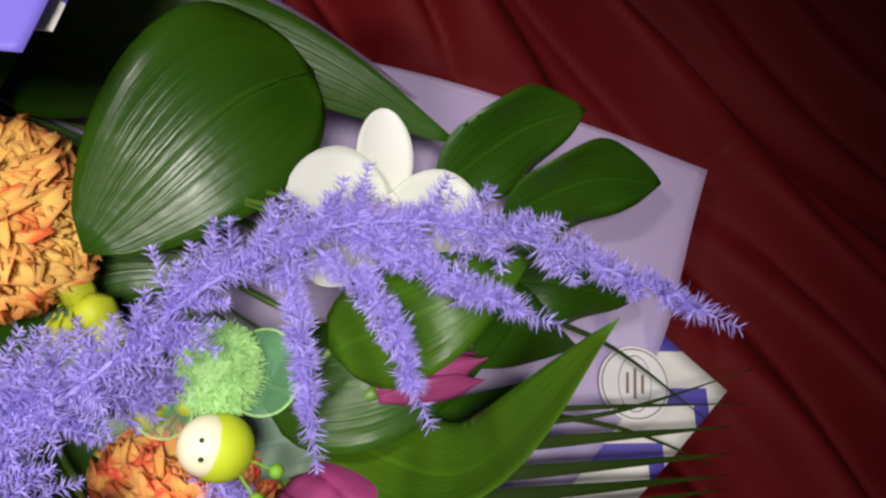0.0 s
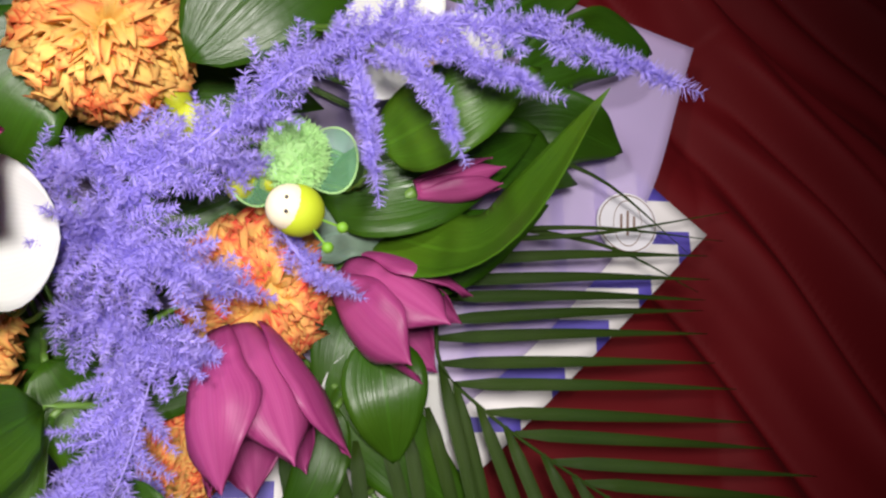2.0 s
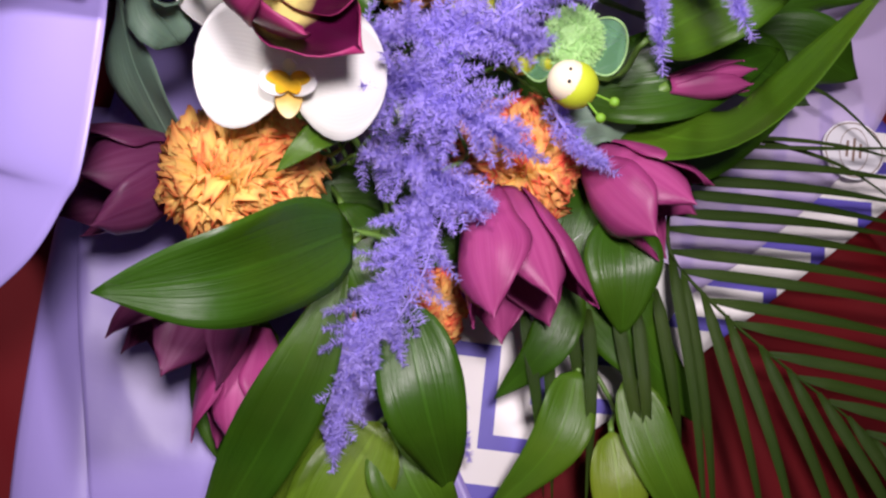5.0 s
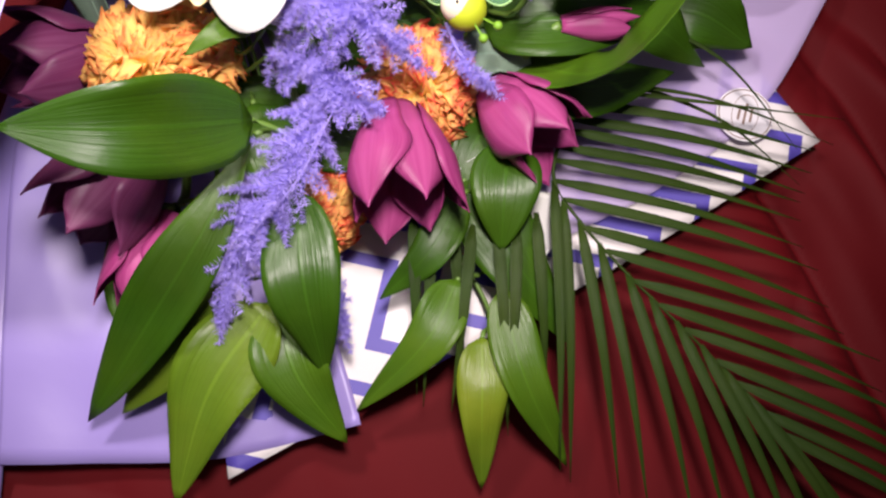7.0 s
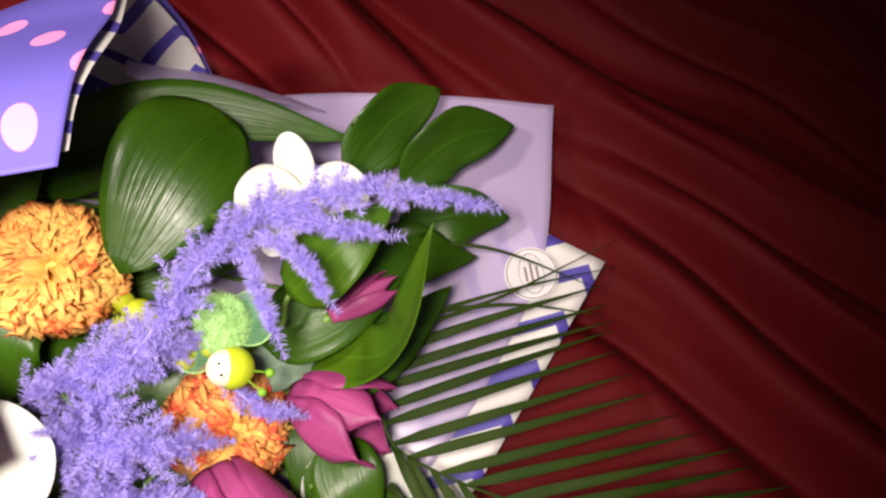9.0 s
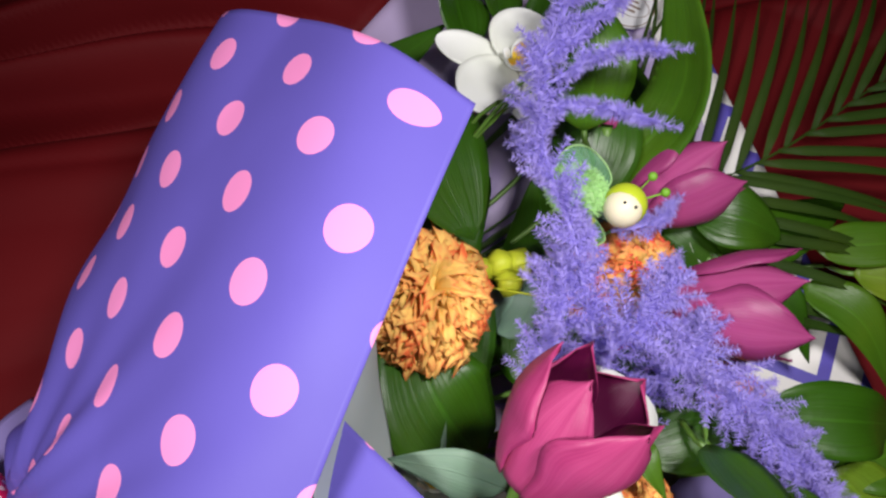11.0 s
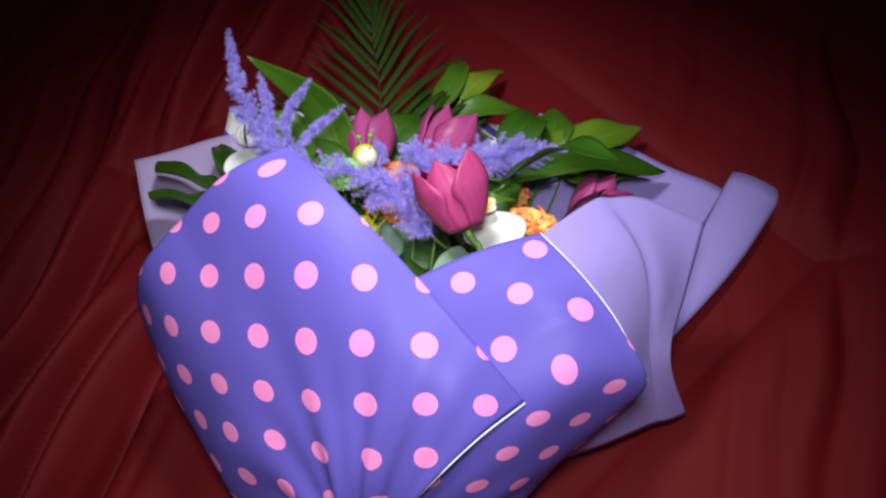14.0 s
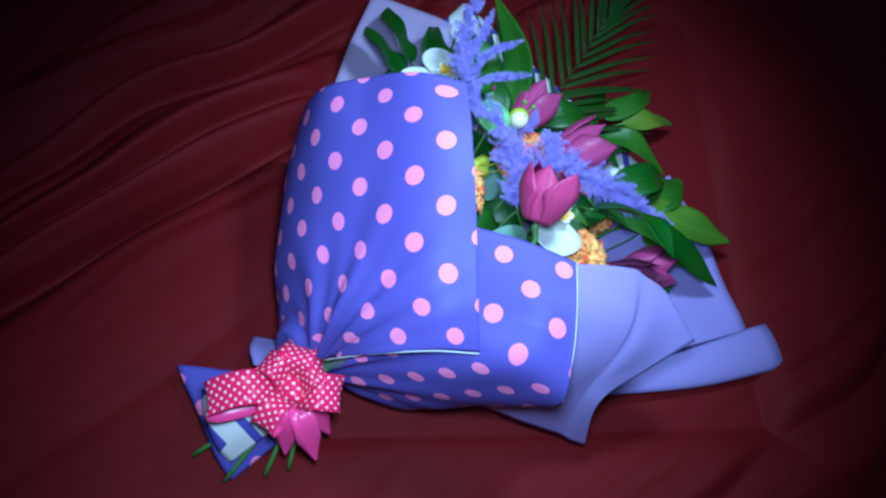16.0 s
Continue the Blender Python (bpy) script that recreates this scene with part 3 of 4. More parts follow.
flat_ring("printed_ring", 0.0186, 0.0179, 1.0, sticker)
flat_ring("printed_frame", 0.0150, 0.0144, 0.62, sticker)
for k, w in ((1, 0.011), (0, 0.016), (-1, 0.010)):
    y0 = k * 0.0042
    mesh_object("printed_line", [(-w / 2, y0 - 0.0008, 0.0007), (w / 2, y0 - 0.0008, 0.0007), (w / 2, y0 + 0.0008, 0.0007), (-w / 2, y0 + 0.0008, 0.0007)], [(0, 1, 2, 3)], INK, sticker, "", None, False)
sticker.matrix_world = pose(0.198, 0.033, 0.0205, 0, 0, 85)
tagged(sticker, "round cream sticker with thin printed frame on the paper", "sticker")


# ---- the ribbon bow ----
def band(name, points, width, across, mat, parent, label="", point=False):
    """A flat ribbon along a curve; across: the way its width runs."""
    p = spline(points, 28)
    length = np.r_[0, np.cumsum(np.linalg.norm(np.diff(p, axis=0), axis=1))]
    verts, uvs = [], []
    for k, q in enumerate(p):
        t = Vector(np.gradient(p, axis=0)[k]).normalized()
        a = (Vector(across) - t * t.dot(Vector(across))).normalized()
        for i in range(5):
            s = (i / 4 - 0.5) * (min(1.0, 0.04 + 3.2 * (1 - k / (len(p) - 1))) if point else 1.0)
            verts.append(Vector(q) + a * (s * width) + t.cross(a) * (0.002 * math.cos(3 * s)))
            uvs.append((s * width / 0.0095 + 0.5, length[k] / 0.0095))
    ob = mesh_object(name, verts, grid_faces(len(p), 5), mat, None, label, uvs)
    m = ob.modifiers.new("thickness", "SOLIDIFY")
    m.thickness, m.material_offset = 0.0004, 1
    return hang(ob, parent)


bow = empty("ribbon_bow", (-0.285, 0.235, 0.07))
tagged(bow, "red and pink polka-dot ribbon bow tied round the wrapping", "ribbon bow")
B = Vector((-0.294, 0.242, 0.084))


def loop(direction, size, lift, width, twist):
    d = Vector(direction).normalized()
    up = Vector((0, 0, 1))
    side = d.cross(up).normalized()
    pts = [B, B + d * size * 0.5 + up * lift * 1.0 + side * twist, B + d * size + up * lift * 0.55, B + d * size * 0.9 + up * (lift * 0.05 - 0.004) - side * twist, B + d * size * 0.4 - up * 0.006, B + up * 0.002]
    return band("loop", pts, width, side, [RIBBON, RIBBON_BACK], bow)


loop((-0.12, 0.98, 0), 0.080, 0.026, 0.034, 0.004)
loop((0.88, -0.22, 0), 0.042, 0.032, 0.034, -0.004)
loop((-0.14, -0.95, 0), 0.048, 0.026, 0.036, 0.003)
loop((0.55, 0.62, 0), 0.040, 0.032, 0.026, 0.004)
loop((-0.75, 0.55, 0), 0.046, 0.022, 0.026, 0.002)
loop((0.40, -0.85, 0), 0.036, 0.030, 0.028, -0.003)
for d, size in (((-0.93, -0.34, 0), 0.070), ((-0.97, 0.14, 0), 0.060), ((-0.70, -0.70, 0), 0.055)):
    d = Vector(d).normalized()
    band("ribbon_tail", [B, B + d * size * 0.5 + Vector((0, 0, 0.006)), B + d * size + Vector((0, 0, -0.045))], 0.024, d.cross(Vector((0, 0, 1))), [RIBBON_BACK, RIBBON_BACK], bow, "plain pink back of the ribbon", True)
band("knot", [B + Vector((0.004, 0.012, -0.006)), B + Vector((0.0, 0.008, 0.012)), B + Vector((-0.002, -0.006, 0.013)), B + Vector((-0.004, -0.013, -0.006))], 0.024, (1, 0.2, 0), [RIBBON, RIBBON], bow)
band("tie", [(-0.262, 0.236, 0.012), (-0.258, 0.240, 0.055), (-0.276, 0.232, 0.084), (-0.296, 0.216, 0.060), (-0.292, 0.212, 0.016)], 0.018, (0.5, -0.8, 0), [RIBBON, RIBBON_BACK], bow)


# ---- flowers ----
def basis(axis, spin=0.0):
    """A turn that takes z to the axis."""
    return Vector(axis).normalized().to_track_quat("Z", "Y").to_matrix().to_4x4() @ Matrix.Rotation(spin, 4, "Z")


def cup_petal(length, radius, half, opening, seed, n=16, m=11):
    """One petal of a cup-shaped flower that stands on z = 0; half: half its angle round the axis."""
    rnd = random.Random(seed)
    lean, wob, flare = rnd.uniform(-0.10, 0.10), rnd.uniform(0, 6), rnd.uniform(0.4, 1.5)
    tall = rnd.uniform(0.94, 1.03)
    verts, uvs = [], []
    for k in range(n):
        f = k / (n - 1)
        belly = math.sin(math.pi * min(1.0, 0.09 + 0.56 * f)) ** 0.75
        r = radius * (0.16 + 0.84 * belly) * (1 - 0.42 * max(0.0, f - 0.55)) + opening * flare * radius * f ** 2.6
        end = 1.0 if f < 0.42 else max(0.0, 1 - ((f - 0.42) / 0.58) ** 1.9) ** 0.8
        w = half * math.sin(math.pi * (0.14 + 0.52 * f)) ** 0.55 * max(0.05, end)
        for i in range(m):
            a = 2 * i / (m - 1) - 1
            groove = 0.05 * math.exp(-((a / 0.16) ** 2)) * math.sin(math.pi * f)
            rr = r * (1 + 0.06 * (1 - a * a) - groove) + radius * f * a * a * (0.05 * math.sin(8 * f + wob) + 0.04 * math.sin(17 * f + 2 * wob + a))
            ang = a * w * (1 + 0.06 * math.sin(13 * f + wob)) + lean * f
            verts.append(Vector((rr * math.cos(ang), rr * math.sin(ang), length * tall * f * (1 - 0.05 * a * a * f))))
            uvs.append((i / (m - 1), f))
    return verts, uvs, n, m


def two_sided(verts, uvs, n, m, thick):
    """Closes a grid into a thin solid."""
    g = np.array([tuple(v) for v in verts]).reshape(n, m, 3)
    normal = np.cross(np.gradient(g, axis=1), np.gradient(g, axis=0))
    normal /= np.linalg.norm(normal, axis=2, keepdims=True) + 1e-12
    under = (g - normal * thick).reshape(-1, 3)
    count = n * m
    faces = grid_faces(n, m) + [tuple(reversed(q)) for q in grid_faces(n, m, count)]
    ring = [i for i in range(m)] + [k * m + m - 1 for k in range(1, n)] + [(n - 1) * m + i for i in range(m - 2, -1, -1)] + [k * m for k in range(n - 2, 0, -1)]
    faces += [(b, a, a + count, b + count) for a, b in zip(ring, ring[1:] + ring[:1])]
    return list(verts) + [Vector(q) for q in under], faces, list(uvs) + list(uvs)


def tulip(place, axis, length, radius, opening, mat, label, spin=0.0, seed=0, heart=None):
    """place: the middle of the cup."""
    ob = empty("tulip", place)
    turn = basis(axis, spin)
    foot = Matrix.Translation(Vector(place) - Vector(axis).normalized() * length * 0.5) @ turn
    for k in range(6):
        inner = k % 2
        v, u, n, m = cup_petal(length * (1.02 if inner else 1.0), radius * (0.84 if inner else 1.0), 0.92, opening * (0.6 if inner else 1.0), seed * 10 + k)
        v, f, u = two_sided(v, u, n, m, 0.0007)
        rot = foot @ Matrix.Rotation(k * math.pi / 3, 4, "Z")
        petal = mesh_object("petal", [rot @ q for q in v], f, [mat, heart or mat], None, "", u)
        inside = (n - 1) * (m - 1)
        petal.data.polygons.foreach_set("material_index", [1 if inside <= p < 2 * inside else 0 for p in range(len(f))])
        hang(petal, ob)
    if heart:
        rnd = random.Random(seed)
        for k in range(12):
            a, r = 2.4 * k, radius * 0.12 * math.sqrt(k)
            start = foot @ Vector((0.4 * r * math.cos(a), 0.4 * r * math.sin(a), length * 0.10))
            end = foot @ Vector((r * math.cos(a), r * math.sin(a), length * rnd.uniform(0.36, 0.52)))
            tube("stamen", [start, start.lerp(end, 0.5) + Vector((rnd.uniform(-1, 1), rnd.uniform(-1, 1), 0)) * 0.002, end], 0.0013, YELLOW, ob, "pale yellow stamen", n=6, taper=1.15)
    stem_to_neck("stem", foot.translation, axis, ob, 0.0030)
    return tagged(ob, label, "tulip", "tulips of the bouquet")


def ruffle(length, width, seed, n=6, m=13):
    """A ruffled, toothed petal that opens like a fan from the origin along z."""
    rnd = random.Random(seed)
    ph, ph2 = rnd.uniform(0, 6), rnd.uniform(0, 6)
    verts, uvs = [], []
    for k in range(n):
        f = k / (n - 1)
        for i in range(m):
            a = 2 * i / (m - 1) - 1
            w = width * (0.30 + 0.70 * f ** 0.8)
            tooth = (0.05 * length * rnd.uniform(-1, 1) if k == n - 1 else 0.0)
            wave = f * f * width * (0.55 * math.sin(4.5 * a + ph) + 0.36 * math.sin(12 * a + ph2))
            verts.append(Vector((a * w, wave + 0.45 * length * f ** 2.4, length * f * (1 - 0.12 * a * a - 0.08 * f * f) + tooth)))
            uvs.append((i / (m - 1), f * rnd.uniform(0.86, 1.0)))
    return verts, grid_faces(n, m), uvs


def carnation(place, axis, radius, label, seed=0, mat=CARNATION):
    """A dome of many short ruffled petals in whorls."""
    ob = empty("carnation", place)
    foot = Matrix.Translation(Vector(place) - Vector(axis).normalized() * radius * 0.35) @ basis(axis)
    rnd = random.Random(seed)
    shapes = [ruffle(radius * 0.44, radius * 0.25, seed * 20 + k) for k in range(10)]
    for ring in range(9):
        tilt = 0.06 + 0.205 * ring
        count = max(5, int(5 + 31 * math.sin(tilt)))
        verts, faces, uvs = [], [], []
        for k in range(count):
            v, f, u = shapes[rnd.randrange(10)]
            m4 = foot @ Matrix.Rotation(2 * math.pi * (k + 0.5 * (ring % 2) + rnd.uniform(-0.25, 0.25)) / count, 4, "Z") @ Matrix.Rotation(tilt + rnd.uniform(-0.2, 0.2), 4, "X")
            m4 = m4 @ Matrix.Translation((0, 0, radius * rnd.uniform(0.54, 0.70))) @ Matrix.Rotation(math.pi + rnd.uniform(-1.2, 1.2), 4, "Z") @ Matrix.Scale(rnd.uniform(0.85, 1.1), 4)
            base = len(verts)
            verts += [m4 @ q for q in v]
            faces += [tuple(i + base for i in q) for q in f]
            uvs += u
        part = mesh_object("petal_whorl", verts, faces, mat, None, "", uvs)
        s = part.modifiers.new("thickness", "SOLIDIFY")
        s.thickness = 0.0004
        hang(part, ob)
    bm = bmesh.new()
    bmesh.ops.create_icosphere(bm, subdivisions=4, radius=radius * 0.70)
    for v in bm.verts:
        v.co = foot @ (v.co * (1 + 0.16 * noise.noise(v.co * (9 / radius)) + 0.10 * noise.noise(v.co * (4 / radius))))
    me = bpy.data.meshes.new("inner_petals")
    bm.to_mesh(me)
    bm.free()
    me.materials.append(mat)
    me.polygons.foreach_set("use_smooth", [True] * len(me.polygons))
    hang(new("inner_petals", me), ob)
    core = foot @ Vector((0, 0, 0))
    tube("calyx", [core - Vector(axis).normalized() * radius * 0.35, core, core + Vector(axis).normalized() * radius * 0.55], radius * 0.22, BUD, ob, n=6, taper=1.3)
    stem_to_neck("stem", core, axis, ob, 0.0024)
    return tagged(ob, label, "carnation", "orange carnations of the bouquet")


def flat_petal(length, width, cup, n=12, m=9, shape=1.15):
    """A broad rounded petal along +y from the origin, facing +z."""
    verts, uvs = [], []
    for k in range(n):
        f = math.sin(0.5 * math.pi * k / (n - 1))
        w = width * 0.5 * max(0.012, math.sin(math.pi * (0.04 + 0.96 * f) ** shape)) ** 0.5
        for i in range(m):
            a = 2 * i / (m - 1) - 1
            verts.append(Vector((a * w, length * f, cup * length * (f * f * 0.6 - 0.5 * f) + 0.14 * w * a * a)))
            uvs.append((i / (m - 1), f))
    return two_sided(verts, uvs, n, m, 0.0008)


def orchid(place, turn, size, label, seed=0, sepals=True, broad=0.74):
    """A moth orchid; turn: a matrix that takes +z to the way it faces and +y to its top."""
    ob = empty("orchid", place)
    m4 = Matrix.Translation(place) @ turn
    rnd = random.Random(seed + 40)
    petals = [(80, 0.54, broad, 0.002), (-90, 0.54, broad, 0.003)]
    if sepals:
        petals += [(4, 0.60, 0.32, -0.001), (138, 0.54, 0.34, -0.001), (-138, 0.54, 0.34, -0.001)]
    for ang, ln, wd, z in petals:
        v, f, u = flat_petal(size * ln, size * wd, 0.22, 14, 11)
        ph = rnd.uniform(0, 6)
        v = [q + Vector((0, 0, 0.020 * size * math.sin(55 * q.x / size * 0.12 + ph) * math.sin(5 * q.y / size + ph))) for q in v]
        rot = m4 @ Matrix.Translation((0, 0, z)) @ Matrix.Rotation(radians(ang), 4, "Z")
        hang(mesh_object("petal" if wd > 0.4 else "sepal", [rot @ q for q in v], f, WHITE, None, "", u), ob)
    lip = None
    for ang, ln, wd, tilt, mat, name, note in ((180, 0.24, 0.15, 34, LIP, "lip", "yellow and cream lip"), (112, 0.19, 0.17, 58, WHITE, "lip_lobe", ""), (-112, 0.19, 0.17, 58, WHITE, "lip_lobe", ""),
                                               (150, 0.14, 0.08, 70, CREST, "crest", "deep yellow crest"), (-150, 0.14, 0.08, 70, CREST, "crest", "deep yellow crest"), (98, 0.15, 0.08, 66, CREST, "crest", "deep yellow crest"), (-98, 0.15, 0.08, 66, CREST, "crest", "deep yellow crest")):
        v, f, u = flat_petal(size * ln, size * wd, -0.45)
        rot = m4 @ Matrix.Translation((0, -0.03 * size, 0.005 if lip is None else 0.007)) @ Matrix.Rotation(radians(ang), 4, "Z") @ Matrix.Rotation(radians(tilt * 0.6), 4, "X")
        piece = mesh_object(name, [rot @ q for q in v], f, mat, lip, note, u)
        if lip is None:
            lip = hang(piece, ob)
    v, f, u = flat_petal(size * 0.10, size * 0.08, -0.5)
    rot = m4 @ Matrix.Translation((0, 0.0, 0.006)) @ Matrix.Rotation(radians(50), 4, "X")
    hang(mesh_object("column", [rot @ q for q in v], f, WHITE, None, "", u), ob)
    stem_to_neck("stem", m4.translation + m4.to_3x3() @ Vector((0, 0, -0.004)), m4.to_3x3() @ Vector((0, 0, 1)), ob, 0.0018)
    return tagged(ob, label, "orchid", "white orchids of the bouquet")


def facing(normal, top):
    z = Vector(normal).normalized()
    x = Vector(top).cross(z).normalized()
    y = z.cross(x)
    return Matrix(((x.x, y.x, z.x), (x.y, y.y, z.y), (x.z, y.z, z.z))).to_4x4()


tulip((0.047, -0.033, 0.078), (0.70, -0.56, 0.20), 0.062, 0.0265, 0.22, TULIP, "purple tulip half open above the palm leaf", 0.3, 1)
tulip((-0.018, -0.080, 0.090), (0.26, -0.86, 0.16), 0.070, 0.030, 0.30, TULIP, "large purple tulip with closed petals", 0.1, 2)
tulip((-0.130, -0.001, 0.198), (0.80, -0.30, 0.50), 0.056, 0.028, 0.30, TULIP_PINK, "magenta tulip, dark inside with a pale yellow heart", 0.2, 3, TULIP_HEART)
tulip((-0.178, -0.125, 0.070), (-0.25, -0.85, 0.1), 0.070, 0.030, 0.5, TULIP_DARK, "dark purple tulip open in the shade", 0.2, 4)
tulip((-0.150, -0.160, 0.050), (0.10, -0.95, 0.05), 0.062, 0.024, 0.2, TULIP, "purple tulip hanging low over the lilac paper", 0.6, 5)
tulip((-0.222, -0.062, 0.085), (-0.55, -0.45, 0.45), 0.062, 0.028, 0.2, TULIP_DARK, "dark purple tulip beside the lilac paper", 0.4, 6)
tulip((0.076, 0.027, 0.098), (0.80, 0.20, 0.0), 0.044, 0.0105, 0.05, TULIP, "purple tulip hidden under the broad leaves", 0.4, 7)

carnation((-0.085, 0.078, 0.128), (0.25, -0.25, 0.9), 0.036, "orange and yellow carnation under the paper flap", 1)
carnation((-0.016, -0.024, 0.070), (0.3, -0.4, 0.85), 0.037, "orange-red carnation among violet fern", 2, CARNATION_RED)
carnation((-0.163, -0.060, 0.098), (-0.1, -0.35, 0.9), 0.039, "orange and yellow carnation below the white orchid", 3)
carnation((-0.068, -0.112, 0.045), (0.0, -0.7, 0.6), 0.030, "small orange carnation behind the purple tulip", 4, CARNATION_RED)

orchid((-0.132, -0.021, 0.146), facing((0.10, -0.28, 0.95), (-0.1, 0.95, 0.3)), 0.080, "white orchid with a yellow lip, fully open", 1, False)
orchid((0.056, 0.088, 0.122), facing((0.12, -0.1, 1.0), (0.05, 1.0, 0.1)), 0.072, "white orchid half hidden under violet fern", 2, True, 0.54)
orchid((0.048, -0.078, 0.040), facing((0.2, -0.3, 0.9), (0.4, 0.9, 0.2)), 0.072, "white orchid low behind the tulips", 3)
orchid((-0.175, 0.040, 0.115), facing((0.5, 0.2, 0.7), (-0.5, 0.5, 0.5)), 0.075, "white orchid deep inside the wrapping", 4)


# ---- small yellow-green buds ----
def bud_cluster(place, spread, count, radius, seed):
    ob = empty("bud_sprig", place)
    rnd = random.Random(seed)
    for k in range(count):
        c = Vector(place) + Vector((rnd.uniform(-1, 1), rnd.uniform(-1, 1), rnd.uniform(-0.4, 0.6))) * spread
        bm = bmesh.new()
        bmesh.ops.create_icosphere(bm, subdivisions=2, radius=radius * rnd.uniform(0.7, 1.1))
        for v in bm.verts:
            v.co *= 1 + 0.22 * noise.noise(v.co * 220 + Vector((seed, k, 0)))
            v.co.z *= 1.15
        me = bpy.data.meshes.new("bud")
        bm.to_mesh(me)
        bm.free()
        me.materials.append(BUD)
        me.polygons.foreach_set("use_smooth", [True] * len(me.polygons))
        b = new("bud", me)
        b.location = c
        hang(b, ob)
        tube("twig", [Vector(place) + Vector((-0.01, 0.006, -0.02)), c.lerp(Vector(place), 0.5) - Vector((0, 0, 0.006)), c], 0.0009, STEM, ob, n=6)
    stem_to_neck("stem", Vector(place) + Vector((-0.01, 0.006, -0.02)), (0.5, -0.3, 0.3), ob, 0.0013)
    return tagged(ob, "sprig of small yellow-green buds between the flowers", "buds", "bud sprigs of the bouquet")


bud_cluster((-0.050, 0.050, 0.104), 0.010, 4, 0.0085, 1)
bud_cluster((-0.024, 0.014, 0.118), 0.012, 5, 0.0055, 2)


# pale thin stalks beside the buds
for a, b, c in (((-0.062, 0.058, 0.100), (-0.052, 0.040, 0.122), (-0.040, 0.022, 0.126)), ((-0.062, 0.060, 0.100), (-0.058, 0.038, 0.120), (-0.050, 0.018, 0.122)), ((-0.064, 0.056, 0.100), (-0.064, 0.036, 0.118), (-0.060, 0.020, 0.116))):
    stalk = empty("thin_stalk", a)
    tube("strand", [a, b, c], 0.0008, BUD, stalk, n=12)
    stem_to_neck("stem", a, Vector(b) - Vector(a), stalk, 0.0008)
    tagged(stalk, "thin pale green stalk beside the yellow buds", "stalk", "thin stalks of the bouquet")


# ---- broad leaves ----
L = leaf_thing
UP = (0, 0, 1)
L((0.026, 0.150, 0.118), (-0.004, 0.118, 0.142), (-0.050, 0.066, 0.130), 0.074, (0.45, -0.15, 0.9), GREEN, "broad glossy dark green leaf standing upright", 0.10, 0.05, 0.92, 1, True, 0.62)
L((-0.115, 0.160, 0.080), (-0.008, 0.172, 0.098), (0.096, 0.140, 0.075), 0.056, (0.1, -0.35, 1), GREEN, "long glossy dark green leaf bent across the bouquet", 0.10, 0.05, 0.5, 2)
L((-0.175, 0.100, 0.085), (-0.130, 0.120, 0.120), (-0.085, 0.165, 0.112), 0.070, (0.2, -0.4, 1), GREEN, "broad dark green leaf in the shade of the flap", 0.15, 0.05, 0.6, 3)
L((-0.150, 0.020, 0.095), (-0.125, 0.060, 0.118), (-0.070, 0.100, 0.100), 0.066, (0.2, -0.4, 1), GREEN, "broad dark green leaf under the carnation", 0.15, 0.05, 0.6, 4)
L((0.085, 0.118, 0.070), (0.125, 0.148, 0.076), (0.164, 0.168, 0.066), 0.048, (0.6, -0.3, 0.7), GREEN, "dark green leaf resting over lilac paper", 0.2, 0.1, 0.75, 5)
L((0.120, 0.110, 0.058), (0.165, 0.130, 0.062), (0.212, 0.137, 0.046), 0.048, (0.5, -0.5, 0.7), GREEN, "dark green leaf resting over lilac paper", 0.2, 0.1, 0.75, 6)
L((0.110, 0.080, 0.050), (0.150, 0.078, 0.055), (0.190, 0.072, 0.040), 0.046, (0.3, -0.5, 0.7), GREEN, "dark green leaf resting over lilac paper", 0.2, 0.1, 0.75, 7)
L((0.038, 0.006, 0.072), (0.085, -0.009, 0.118), (0.117, 0.033, 0.195), 0.043, (-0.4, 0.5, 1), FRESH, "fresh green pointed leaf curving upward", 0.35, 0.06, 0.55, 8)
L((0.036, 0.034, 0.120), (0.070, 0.045, 0.150), (0.105, 0.064, 0.150), 0.042, (0.1, -0.1, 1), FRESH, "fresh green leaf over the white orchid", 0.2, 0.08, 0.6, 9)
L((0.010, 0.020, 0.085), (0.065, 0.030, 0.098), (0.125, 0.065, 0.075), 0.052, (0, -0.1, 1), GREEN, "dark green leaf below the fern tip", 0.2, 0.08, 0.6, 10)
L((0.015, 0.000, 0.070), (0.075, -0.002, 0.075), (0.135, 0.030, 0.060), 0.050, (0, -0.1, 1), GREEN, "dark green leaf above the palm leaf", 0.2, 0.08, 0.55, 11)
L((0.060, 0.060, 0.060), (0.115, 0.055, 0.066), (0.160, 0.050, 0.040), 0.046, (0, 0, 1), GREEN, "dark green leaf above the lilac paper", 0.2, 0.1, 0.6, 12)
L((-0.098, -0.082, 0.112), (-0.138, -0.118, 0.162), (-0.186, -0.134, 0.175), 0.050, (0.1, -0.5, 1), GREEN, "dark green pointed leaf reaching out of the bouquet", 0.3, 0.08, 0.6, 13)
L((-0.098, -0.085, 0.100), (-0.118, -0.160, 0.088), (-0.165, -0.256, 0.030), 0.038, (0, -0.2, 1), GREEN, "long dark green leaf hanging over lilac paper", 0.3, 0.1, 1.35, 14)
L((-0.105, -0.160, 0.050), (-0.125, -0.205, 0.042), (-0.150, -0.248, 0.022), 0.040, (0, 0, 1), PALE, "yellowish green leaf lying on the lilac paper", 0.2, 0.1, 0.65, 15)
L((-0.075, -0.170, 0.060), (-0.096, -0.225, 0.052), (-0.104, -0.290, 0.024), 0.050, (0, -0.1, 1), PALE, "yellowish green leaf at the rim of the paper", 0.25, 0.1, 0.6, 16)
